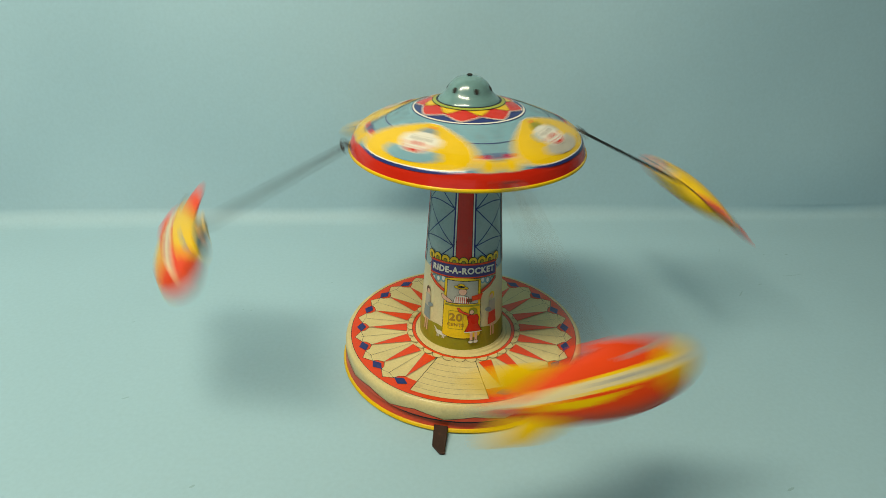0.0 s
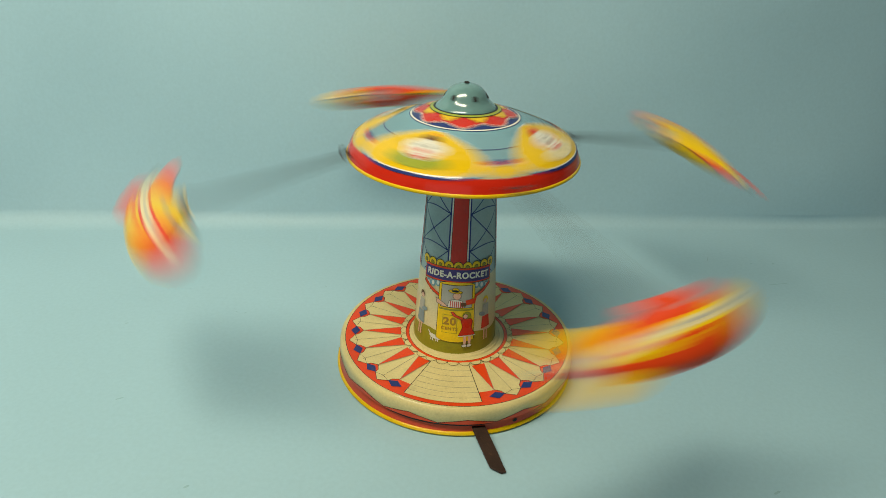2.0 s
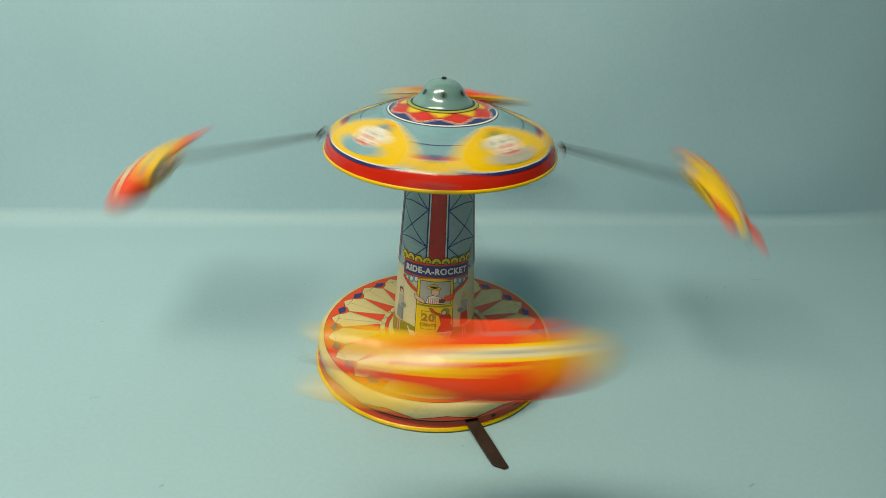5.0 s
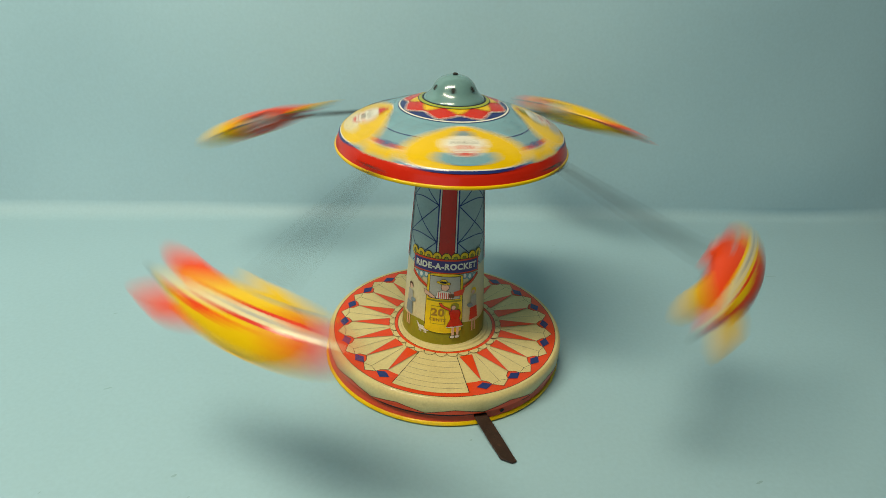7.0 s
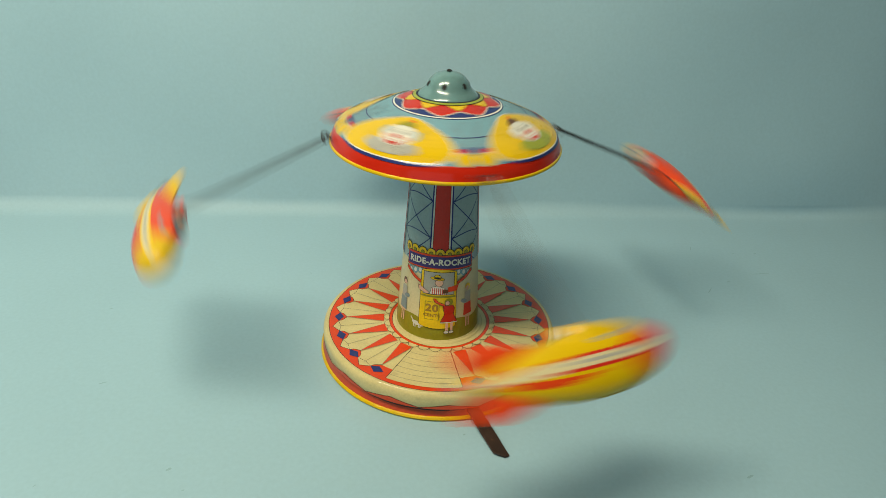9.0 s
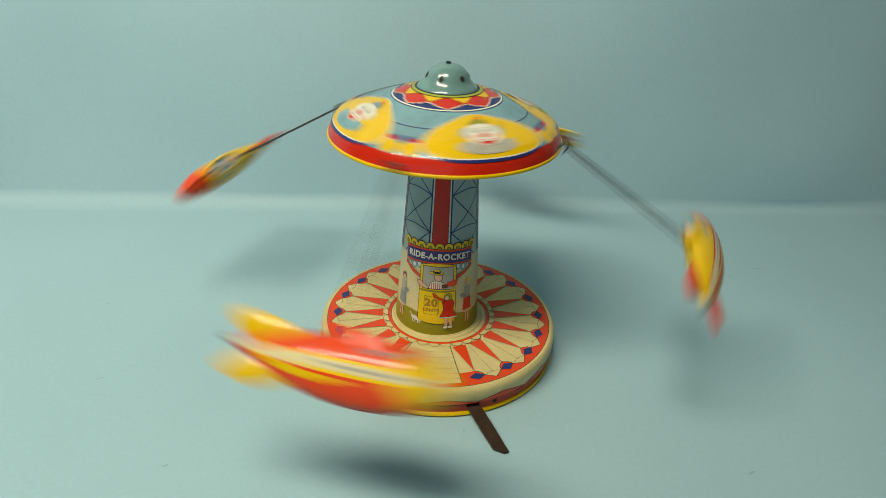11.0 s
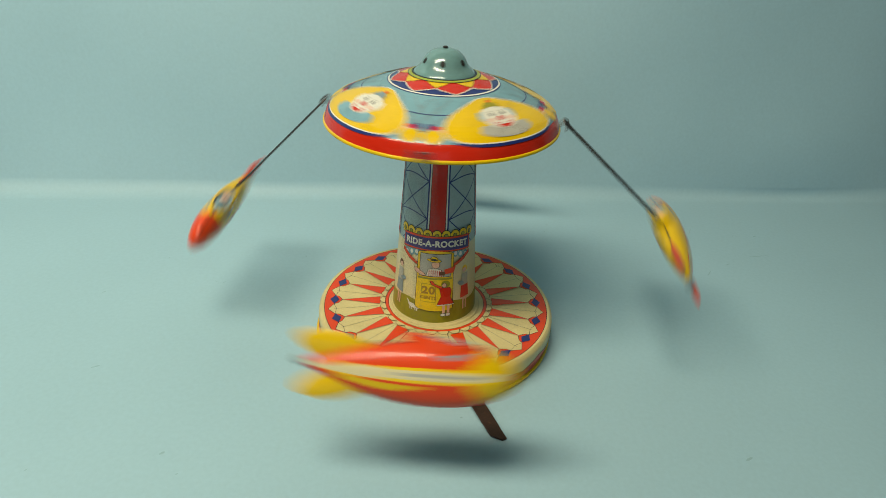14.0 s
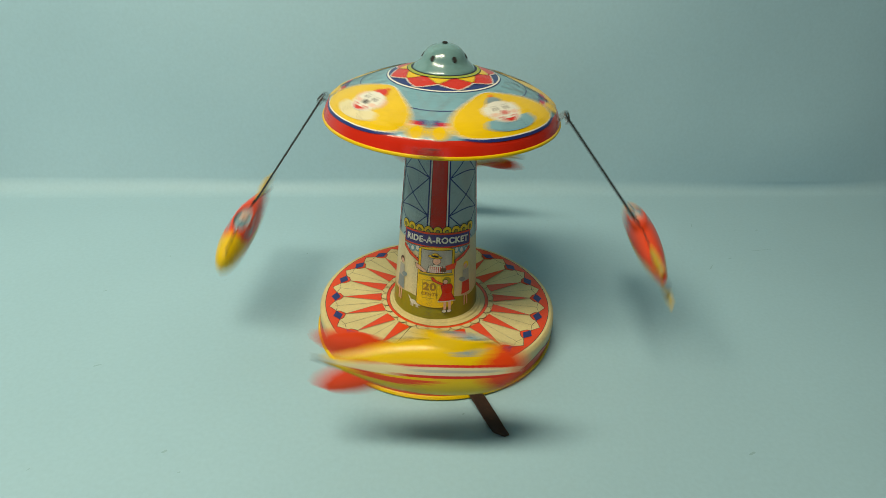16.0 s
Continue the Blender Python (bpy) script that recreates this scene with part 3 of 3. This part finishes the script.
def build_roof():
    bm = bmesh.new()
    fine = []
    for (r0, z0), (r1, z1) in zip(ROOF, ROOF[1:]):
        for k in range(3):
            fine.append((r0 + (r1 - r0) * k / 3, z0 + (z1 - z0) * k / 3))
    n_blue = len([1 for r, z in fine if r < 0.0750])
    rim = [ROOF[-1], (0.0796, 0.1749), (0.0800, 0.1744), (0.0802, 0.1737), (0.0799, 0.1729), (0.0793, 0.1725), (0.0785, 0.1728), (0.0778, 0.1738)]
    inner = [(r - 0.0012, z - 0.0014) for r, z in reversed(ROOF)]
    prof = fine + rim + inner
    nf = len(fine)

    def col(i):
        if i < n_blue:
            return 0
        if i < nf:
            return 1
        return 2 if i < nf + len(rim) - 1 else 3
    lathe(bm, prof, 128, colour_of=col)
    roof = part("roof", bm, [SKYBLUE, RED, YELLOW, RAW], toy, "domed tin canopy printed with four clown panels")
    # star ring round the cap
    s = []
    W = 0.06

    def pt(r, deg):
        return (radians(deg) * W, r)

    def rband(r0, r1, m, layer):
        for k in range(72):
            s.append(([pt(r0, 5 * k), pt(r1, 5 * k), pt(r1, 5 * k + 5), pt(r0, 5 * k + 5)], m, layer))

    rband(0.0188, 0.0369, NAVY, 0)
    rband(0.0358, 0.0369, WHITE, 1)
    rband(0.0369, 0.0375, NAVY, 1)
    for k in range(8):
        a = 45 * k + 22.5
        star = [pt(0.0356, a), pt(0.0300, a + 22.5), pt(0.0225, a + 22.5), pt(0.0225, a - 22.5), pt(0.0300, a - 22.5)]
        s.append((star, RED, 3))
        s.extend((q, WHITE, 4) for q in stroke([pt(0.0300, a - 22.5), pt(0.0356, a), pt(0.0300, a + 22.5)], 0.0007))
        s.append(([pt(0.0218, a), pt(0.0297, a + 22.5), pt(0.0218, a + 45)], YELLOW, 4))
        s.extend((q, INK, 5) for q in stroke([pt(0.0226, a + 2), pt(0.0297, a + 22.5), pt(0.0226, a + 43)], 0.0003))
    rband(0.0214, 0.0236, GREEN, 6)
    rband(0.0234, 0.0239, INK, 7)
    rband(0.0205, 0.0214, INK, 7)
    # contour lines between the panels
    for q in range(4):
        for r, w in ((0.0530, 24), (0.0672, 13)):
            arcp = [pt(r + 0.0018 * math.cos(math.pi * j / 10 - math.pi / 2), 90 * q - w + 2 * w * j / 10) for j in range(11)]
            s.extend((g, NAVY, 1) for g in stroke(arcp, 0.0007))
        for w0, w1 in ((-30, 4), (30, -4), (-16, 13), (16, -13), (-2, -13), (2, 13)):
            s.extend((g, BLUEGREY, 1) for g in stroke([pt(0.0400 + 0.0305 * j / 5, 90 * q + w0 + (w1 - w0) * j / 5) for j in range(6)], 0.0008))
    printed("star_ring", s, roof_at(0.0), roof, (0.004, 0.0045), "red and yellow star ring and blue contour lines")
    # clown panels: plain painted shapes
    looks = [(45, SKYBLUE, BLUEGREY, WHITE), (135, GREY, OLIVE, SKYBLUE), (225, GREEN, BROWN, WHITE), (315, IVORY, DARKRED, PINK)]
    for az, collar, hat, tuft in looks:
        s = []
        # u: metres along the girth at radius 0.06, v: radius
        half = [(0.0, 0.0403), (0.0060, 0.0406), (0.0140, 0.0432), (0.0240, 0.0484), (0.0315, 0.0542), (0.0352, 0.0600), (0.0366, 0.0654), (0.0360, 0.0696), (0.0336, 0.0729), (0.0285, 0.0747), (0.0210, 0.0753), (0.0100, 0.0755)]
        outline = half + [(0.0, 0.0755)] + [(-x, y) for x, y in half[:0:-1]]
        s.append((outline, YELLOW, 2))
        s.extend((g, WHITE, 3) for g in ring_line(outline, 0.0006))
        for k in range(24):
            u0, u1 = -0.0310 + 0.0620 * k / 24, -0.0310 + 0.0620 * (k + 1) / 24
            v0, v1 = [0.0757 - 0.0014 * (abs(u) / 0.031) ** 4 for u in (u0, u1)]
            s.append(([(u0, v0), (u1, v1), (u1, v1 + 0.0010), (u0, v0 + 0.0010)], NAVY, 3))
        face = len(s)
        c = 0.0580
        s.append((oval(0.0, 0.0690, 0.0185, 0.0044, 26), collar, 4))
        for sx in (-1, 1):
            s.append((oval(sx * 0.0095, 0.0688, 0.0085, 0.0040, 18, turn=-14 * sx), collar, 5))
            s.extend((g, INK, 6) for g in stroke([(sx * 0.004, 0.0668), (sx * 0.009, 0.0722)], 0.0003))
        s.append((oval(0.0, c, 0.0132, 0.0098, 28), WHITE, 6))
        s.extend((g, GREY, 6) for g in ring_line(oval(0.0, c, 0.0132, 0.0098, 28), 0.0003))
        for sx in (-1, 1):
            s.append((oval(sx * 0.0125, c - 0.0010, 0.0034, 0.0042, 14), tuft, 5))
        s.append(([(-0.0088, 0.0510), (0.0, 0.0494), (0.0088, 0.0510), (0.0070, 0.0474), (0.0022, 0.0448), (-0.0034, 0.0458), (-0.0070, 0.0482)], hat, 7))
        s.append((oval(0.0022, 0.0446, 0.0020, 0.0014, 12), ORANGE, 8))
        s.append(([(-0.0068, 0.0624), (-0.0030, 0.0634), (0.0030, 0.0634), (0.0068, 0.0624), (0.0050, 0.0656), (0.0018, 0.0672), (-0.0018, 0.0672), (-0.0050, 0.0656)], RED, 8))
        s.append((oval(0.0, 0.0642, 0.0042, 0.0008, 16), WHITE, 9))
        s.append((oval(0.0, 0.0600, 0.0024, 0.0020, 14), RED if az != 315 else INK, 9))
        for sx in (-1, 1):
            s.append((oval(sx * 0.0048, 0.0562, 0.0012, 0.0016, 12), INK, 8))
            s.append((oval(sx * 0.0051, 0.0538, 0.0022, 0.0004, 10), GREY, 8))
            s.append((oval(sx * 0.0080, 0.0606, 0.0024, 0.0017, 12), PINK, 7))
        s[face:] = [([(x * 0.92, y) for x, y in o], m, ly) for o, m, ly in s[face:]]
        # ornaments at the panel's lower corners
        for sx in (-1, 1):
            s.append((oval(sx * 0.0415, 0.0718, 0.0052, 0.0040, 18), YELLOW, 5))
            s.extend((g, GREY, 5) for g in ring_line(oval(sx * 0.0415, 0.0718, 0.0053, 0.0041, 18), 0.0003))
            s.append((oval(sx * 0.0408, 0.0668, 0.0036, 0.0022, 14, turn=30 * sx), DARKRED, 3))
            s.append((oval(sx * 0.0435, 0.0650, 0.0022, 0.0024, 12), PURPLE, 3))
            s.append((oval(sx * 0.0385, 0.0686, 0.0026, 0.0016, 12), PINK, 4))
        printed("clown_panel", s, roof_at(radians(az)), roof, (0.004, 0.004), "yellow panel with a white-faced clown shape")
    # cap with holes
    bm = bmesh.new()
    prof = [(0.0206, 0.2048), (0.0204, 0.2056), (0.0197, 0.2066), (0.0184, 0.2078), (0.0168, 0.2092), (0.0152, 0.2110), (0.0142, 0.2131), (0.0129, 0.2154), (0.0109, 0.2176), (0.0086, 0.2192), (0.0058, 0.2202), (0.0030, 0.2208), (0.0, 0.2209)]
    lathe(bm, prof, 72)
    cap = part("cap", bm, DOME, roof, "glossy grey-blue tin dome with punched holes")
    for k in range(6):
        a = radians(60 * k + 34)
        bm = bmesh.new()
        nrm = Vector((0.83, 0, 0.56))
        side, up = Vector((0, 1, 0)), Vector((-0.56, 0, 0.83))
        c0 = Vector((0.0139, 0, 0.2136))
        fan = [bm.verts.new(c0 + nrm * 0.0002 + (side * math.cos(t) * 0.0016 + up * math.sin(t) * 0.0020)) for t in [2 * math.pi * j / 14 for j in range(14)]]
        low = [bm.verts.new(v.co - nrm * 0.0012) for v in fan]
        bm.faces.new(fan)
        for j in range(14):
            bm.faces.new((fan[j], low[j], low[(j + 1) % 14], fan[(j + 1) % 14]))
        bmesh.ops.rotate(bm, verts=bm.verts, matrix=Matrix.Rotation(a, 3, "Z"))
        part("hole", bm, HOLE, cap)
    bm = bmesh.new()
    lathe(bm, [(0.0016, 0.2210), (0.0018, 0.2216), (0.0012, 0.2220), (0.0, 0.2221)], 16)
    part("rivet", bm, HOLE, cap)
    # hinge hooks on the rim
    for k in range(4):
        bm = bmesh.new()
        a = radians(90 * k)
        for dy in (-0.0038, 0.0038):
            pts = [(0.0760, dy, 0.1766), (0.0790, dy, 0.1780), (0.0820, dy, 0.1806), (0.0842, dy, 0.1802), (0.0850, dy, 0.1782), (0.0842, dy, 0.1762), (0.0826, dy, 0.1756)]
            tube(bm, pts, 0.0006, 6)
        bmesh.ops.rotate(bm, verts=bm.verts, matrix=Matrix.Rotation(a, 3, "Z"))
        part("hook", bm, STEEL, roof, "curled steel hook on the rim")
        bm = bmesh.new()
        rows = []
        for r, z in ((0.0768, 0.1786), (0.0782, 0.1757), (0.0787, 0.1744)):
            rows.append([bm.verts.new(((r + 0.0006) * math.cos(a + b), (r + 0.0006) * math.sin(a + b), z)) for b in (-0.075, -0.04, 0.0, 0.04, 0.075)])
        for lo, hi in zip(rows, rows[1:]):
            for q in range(4):
                bm.faces.new((lo[q], hi[q], hi[q + 1], lo[q + 1]))
        part("hinge_plate", bm, RAW, roof, "small bare tin plate behind the hook")
    return roof


roof = build_roof()

# ---------------------------------------------------------------- the four rockets
PIVOT_R, PIVOT_Z, ARM = 0.0832, 0.1784, 0.1200
LEN = 0.113


def body_r(s):
    """Half width of the hull, s from tail 0 to nose 1."""
    pts = [(0.0, 0.10), (0.05, 0.24), (0.12, 0.42), (0.22, 0.63), (0.34, 0.83), (0.46, 0.95), (0.58, 1.0), (0.70, 0.98), (0.80, 0.90), (0.88, 0.76), (0.94, 0.57), (0.98, 0.34), (1.0, 0.0)]
    for (a, u), (b, w) in zip(pts, pts[1:]):
        if s <= b:
            k = (s - a) / (b - a)
            return (u + (w - u) * k) * 0.0163
    return 0.0


UPRIGHT = 12.0               # the hull hangs more upright than its arm


def build_rocket(hull, nose, stripe_edge, fin, label):
    rocket = empty("rocket")

    def right(bm):
        bmesh.ops.rotate(bm, verts=bm.verts, cent=(0, 0, -ARM), matrix=Matrix.Rotation(radians(UPRIGHT), 3, "Y"))
        return bm

    rings, segs = 56, 64
    bm = bmesh.new()
    mats = [hull, nose, IVORY, stripe_edge, BLUEGREY, PINK, GREY]
    rows = []
    for i in range(rings + 1):
        s = i / rings
        r = (body_r(max(s - 0.02, 0)) + 2 * body_r(s) + body_r(min(s + 0.02, 1))) / 4 if 0 < i < rings else body_r(s)
        y = (s - 0.50) * LEN
        zc = 0.0022 * (1 - s) ** 2
        if r < 1e-5:
            rows.append([bm.verts.new((0, y, -ARM + zc))])
        else:
            rows.append([bm.verts.new((r * 0.64 * math.cos(2 * math.pi * (k + 0.5) / segs), y, -ARM + zc + r * (1.0 if k < segs / 2 else 1.15) * math.sin(2 * math.pi * (k + 0.5) / segs))) for k in range(segs)])
    for i, (a, b) in enumerate(zip(rows, rows[1:])):
        s = (i + 0.5) / rings
        for k in range(segs):
            ang = 360 * (k + 1) / segs
            off = min(abs(((ang + 180) % 360) - 180), abs(ang - 180))
            wide = 11 + 7 * max(0.0, 0.35 - s) / 0.35
            m = 0
            flame = 0.83 - 0.10 * max(0, 1 - off / 50)
            if s > flame:
                m = 1
            if off < wide + 4 and 0.10 < s < 0.90:
                m = 3
            if off < wide and s < 0.93:
                m = 2
            if off < 5.0 and 0.42 < s < 0.86:
                m = 6
            if ang > 180 and 22 < off < 34 and 0.14 < s < 0.56 - (off - 22) * 0.012:
                m = 1
            dt = abs(ang - 90)
            if ((s - 0.68) / 0.105) ** 2 + (dt / 60) ** 2 < 1:
                m = 4
            if ((s - 0.64) / 0.035) ** 2 + ((dt - 28) / 15) ** 2 < 1:
                m = 5
            q = list(dict.fromkeys([a[k % len(a)], b[k % len(b)], b[(k + 1) % len(b)], a[(k + 1) % len(a)]]))
            if len(q) > 2:
                bm.faces.new(q).material_index = m
    if len(rows[0]) > 1:
        bm.faces.new(rows[0]).material_index = 4
    part("hull", right(bm), mats, rocket, "torpedo-shaped tin hull with a white side stripe")
    # seam flange along top and bottom
    for sg in (1, -1):
        bm = bmesh.new()
        prev = None
        for i in range(3, rings - 1):
            s = i / rings
            y, r = (s - 0.50) * LEN, body_r(s) * (1.0 if sg > 0 else 1.15) + 0.0005
            zc = -ARM + 0.0022 * (1 - s) ** 2
            cur = [bm.verts.new((dx, y, zc + sg * rr)) for dx, rr in ((-0.0004, r - 0.001), (-0.0004, r), (0.0004, r), (0.0004, r - 0.001))]
            if prev:
                for k in range(3):
                    bm.faces.new((prev[k], prev[k + 1], cur[k + 1], cur[k]))
            prev = cur
        part("seam", right(bm), INK if sg > 0 else hull, rocket)
    # two rounded tail fins
    for sg in (1, -1):
        bm = bmesh.new()
        outline = [(0.29, 0.74), (0.255, 0.92), (0.215, 1.06), (0.165, 1.17), (0.11, 1.23), (0.05, 1.24), (0.0, 1.20), (-0.04, 1.10), (-0.055, 0.95), (-0.045, 0.76), (-0.01, 0.52), (0.06, 0.25), (0.2, 0.3)]
        n = len(outline)
        rims = []
        for dx in (-1, 1):
            edge = [bm.verts.new((dx * 0.0006, (a - 0.50) * LEN, -ARM + 0.002 + sg * h * 0.0150)) for a, h in outline]
            ring = [bm.verts.new((dx * 0.0019, (0.11 + (a - 0.11) * 0.6 - 0.50) * LEN, -ARM + 0.002 + sg * (0.80 + (h - 0.80) * 0.6) * 0.0150)) for a, h in outline]
            mid = bm.verts.new((dx * 0.0025, (0.11 - 0.50) * LEN, -ARM + 0.002 + sg * 0.80 * 0.0150))
            for k in range(n):
                bm.faces.new((edge[k], edge[(k + 1) % n], ring[(k + 1) % n], ring[k]))
                bm.faces.new((ring[k], ring[(k + 1) % n], mid))
            rims.append(edge)
        for k in range(n):
            bm.faces.new((rims[0][k], rims[1][k], rims[1][(k + 1) % n], rims[0][(k + 1) % n]))
        bmesh.ops.recalc_face_normals(bm, faces=bm.faces)
        part("tail_fin", right(bm), fin, rocket)
    # nozzle
    bm = bmesh.new()
    tube(bm, [(0, -0.50 * LEN, -ARM + 0.0022), (0, -0.545 * LEN, -ARM + 0.0024)], 0.0024, 12)
    part("nozzle", right(bm), BLUEGREY, rocket)
    # cockpit: raised cowl, dark well and windscreen
    bm = bmesh.new()
    n = 24
    top = -ARM + 0.0194
    for cx, ly, lx in ((0.645, 0.0225, 0.0082),):
        y0 = (cx - 0.50) * LEN
        outer = [bm.verts.new((lx * math.cos(2 * math.pi * k / n), y0 + ly * math.sin(2 * math.pi * k / n), -ARM + 0.0090 - 0.0022 * math.sin(2 * math.pi * k / n))) for k in range(n)]
        # the cowl is high at its back and falls towards the nose, with the well in its front half
        mid = [bm.verts.new((lx * 0.80 * math.cos(2 * math.pi * k / n), y0 + ly * 0.88 * math.sin(2 * math.pi * k / n), -ARM + 0.0174 - 0.0028 * math.sin(2 * math.pi * k / n))) for k in range(n)]
        inn = [bm.verts.new((lx * 0.70 * math.cos(2 * math.pi * k / n), y0 + ly * (0.14 + 0.56 * math.sin(2 * math.pi * k / n)), -ARM + 0.0176 - 0.0022 * math.sin(2 * math.pi * k / n))) for k in range(n)]
        low = [bm.verts.new((lx * 0.56 * math.cos(2 * math.pi * k / n), y0 + ly * (0.14 + 0.50 * math.sin(2 * math.pi * k / n)), -ARM + 0.0160 - 0.0022 * math.sin(2 * math.pi * k / n))) for k in range(n)]
        for a, b, m in ((outer, mid, 0), (mid, inn, 0), (inn, low, 1)):
            for k in range(n):
                bm.faces.new((a[k], a[(k + 1) % n], b[(k + 1) % n], b[k])).material_index = m
        bm.faces.new(low).material_index = 1
    part("cockpit", right(bm), [hull, BLUEGREY], rocket, "oval cockpit with a slate-blue well")
    bm = bmesh.new()
    lathe(bm, [(0.0030, 0.0), (0.0032, 0.0012), (0.0024, 0.0026), (0.0, 0.0032)], 14)
    bmesh.ops.translate(bm, verts=bm.verts, vec=(0, 0.130 * LEN, -ARM + 0.0158))
    part("pilot_shape", right(bm), PINK, rocket)
    bm = bmesh.new()
    lathe(bm, [(0.0036, 0.0), (0.0036, 0.0008), (0.0025, 0.0020), (0.0, 0.0024)], 14)
    bmesh.ops.translate(bm, verts=bm.verts, vec=(0, 0.215 * LEN, -ARM + 0.0148))
    part("windscreen", right(bm), SKYBLUE, rocket)
    # lug and the bent wire arm that hooks on the roof
    bm = bmesh.new()
    box(bm, (-0.0012, -0.0062, top - 0.0022), (0.0012, 0.0062, top + 0.0018))
    bmesh.ops.bevel(bm, geom=bm.edges[:], offset=0.0005, segments=2, affect="EDGES")
    part("lug", right(bm), hull, rocket)
    bm = bmesh.new()
    w0, w1 = 0.0034, 0.0042
    lx, lz = 0.0202 * math.sin(radians(UPRIGHT)), -ARM + 0.0202 * math.cos(radians(UPRIGHT))
    tube(bm, [(lx, -w1, lz), (lx * 0.6, -w1, lz + 0.006), (0, -w0, -0.004), (0, -w0, 0.0008), (0, -w0 + 0.001, 0.0020), (0, w0 - 0.001, 0.0020), (0, w0, 0.0008), (0, w0, -0.004), (lx * 0.6, w1, lz + 0.006), (lx, w1, lz)], 0.00062, 8)
    part("wire_arm", bm, STEEL, rocket, "dark bent steel wire arm")
    tagged(rocket, label, "toy rocket", "rockets on the ride")
    return rocket


YL = "yellow tin toy rocket with red fins hanging on a wire arm"
RL = "orange-red tin toy rocket with yellow fins hanging on a wire arm"
rockets = [build_rocket(YELLOW, ORANGE, DARKRED, ORANGE, YL), build_rocket(ORANGE, YELLOW, GOLD, YELLOW, RL)]
rockets.append(copy_thing(rockets[0], Matrix.Identity(4)))
rockets.append(copy_thing(rockets[1], Matrix.Identity(4)))

# ---------------------------------------------------------------- what moves
# heading of the first rocket, degrees, every half second
HEADING = [-164.6, 161.0, 549.5, 985.0, 1459.9, 1938.4, 2406.6, 2859.8, 3298.3, 3723.7, 4136.8, 4534.9, 4915.3, 5278.2, 5632.5, 5978.8, 6310.8, 6633.2, 6945.3, 7240.5, 7526.5,
           7805.5, 8078.6, 8343.9, 8597.2, 8844.0, 9082.2, 9310.4, 9531.2, 9744.6, 9951.3, 10154.9, 10344.2]
# how far the arms swing out from straight down
SWING = [(0, 62), (0.5, 73.5), (1.0, 76), (1.5, 79), (2.5, 79.4), (3.5, 78.4), (4.2, 77.5), (7, 72.8), (9, 65), (11.3, 56.8), (12.5, 51.8), (13.5, 47.4), (14.5, 42.2), (15, 41.0), (16, 34.6)]
LEAN = [(0, -2.5), (1, -0.6), (9, -0.6), (11.5, 0.6), (14, 2.6), (16, 2.8)]   # how much further the arms hang out on one side
LEAD = 0.0200                # seconds by which the arms run ahead over the front of the circle


def heading(t):
    k = max(0, min(int(t / 0.5), len(HEADING) - 2))
    f = t / 0.5 - k
    p1, p2 = HEADING[k], HEADING[k + 1]
    p0 = HEADING[k - 1] if k else 2 * p1 - p2 + (HEADING[2] - 2 * HEADING[1] + HEADING[0])
    p3 = HEADING[k + 2] if k + 2 < len(HEADING) else 2 * p2 - p1
    return p1 + 0.5 * f * (p2 - p0 + f * (2 * p0 - 5 * p1 + 4 * p2 - p3 + f * (3 * (p1 - p2) + p3 - p0)))


def swing(t):
    return float(np.interp(t, [a for a, _ in SWING], [b for _, b in SWING]))


def lean(t):
    return float(np.interp(t, [a for a, _ in LEAN], [b for _, b in LEAN]))


def dip(t, front):
    """The arms hang lower over the front of the circle (front = -1), the more narrowly the slower the ride."""
    if front > 0:
        return 2.8 * front
    return -float(np.interp(t, [8, 12], [4.4, 5.8])) * abs(front) ** float(np.interp(t, [8, 12], [1.2, 2.7]))


def motions():
    times = [k / FPS for k in range(int(16 * FPS) + 1)]
    walk(roof, [(t, pose(0, 0, 0, 0, 0, heading(t))) for t in times])
    for k, rocket in enumerate(rockets):
        rows = []
        for t in times:
            az = heading(t) + 90 * k
            th = swing(t) + lean(t) * math.cos(radians(az)) + dip(t, math.sin(radians(az))) + 1.2 * min(1.0, (16.5 - t) / 6) * math.sin(radians(2 * az))
            speed = (heading(t + 0.02) - heading(t - 0.02)) / 0.04
            ahead = 2.0 + speed * LEAD * (0.19 - 0.26 * math.sin(radians(az)))
            reach = ARM * math.sin(radians(th))
            yaw = 0.5 * ahead * (PIVOT_R + reach) / reach
            twist = -0.008 * speed * math.sin(radians(th)) ** 2 * max(0.0, math.cos(radians(az)))
            rows.append((t, pose(0, 0, 0, 0, 0, az + 0.5 * ahead) @ pose(PIVOT_R, 0, PIVOT_Z, 0, 0, yaw) @ pose(0, 0, 0, 0, -th, 0) @ pose(0, 0, 0, 0, 0, twist)))
        walk(rocket, rows)
    tip = [(0.0, -0.0119, -0.1122, -93), (0.5, -0.0040, -0.1160, -88), (1.0, 0.0077, -0.1205, -81.5), (1.5, 0.0200, -0.1235, -75), (2.0, 0.0331, -0.1246, -69), (2.45, 0.0478, -0.1240, -62.5),
           (2.7, 0.0492, -0.1237, -62), (16.0, 0.0492, -0.1237, -62)]
    walk(lever, [(t, pose(x, y, 0, 0, 0, a)) for t, x, y, a in tip])


motions()
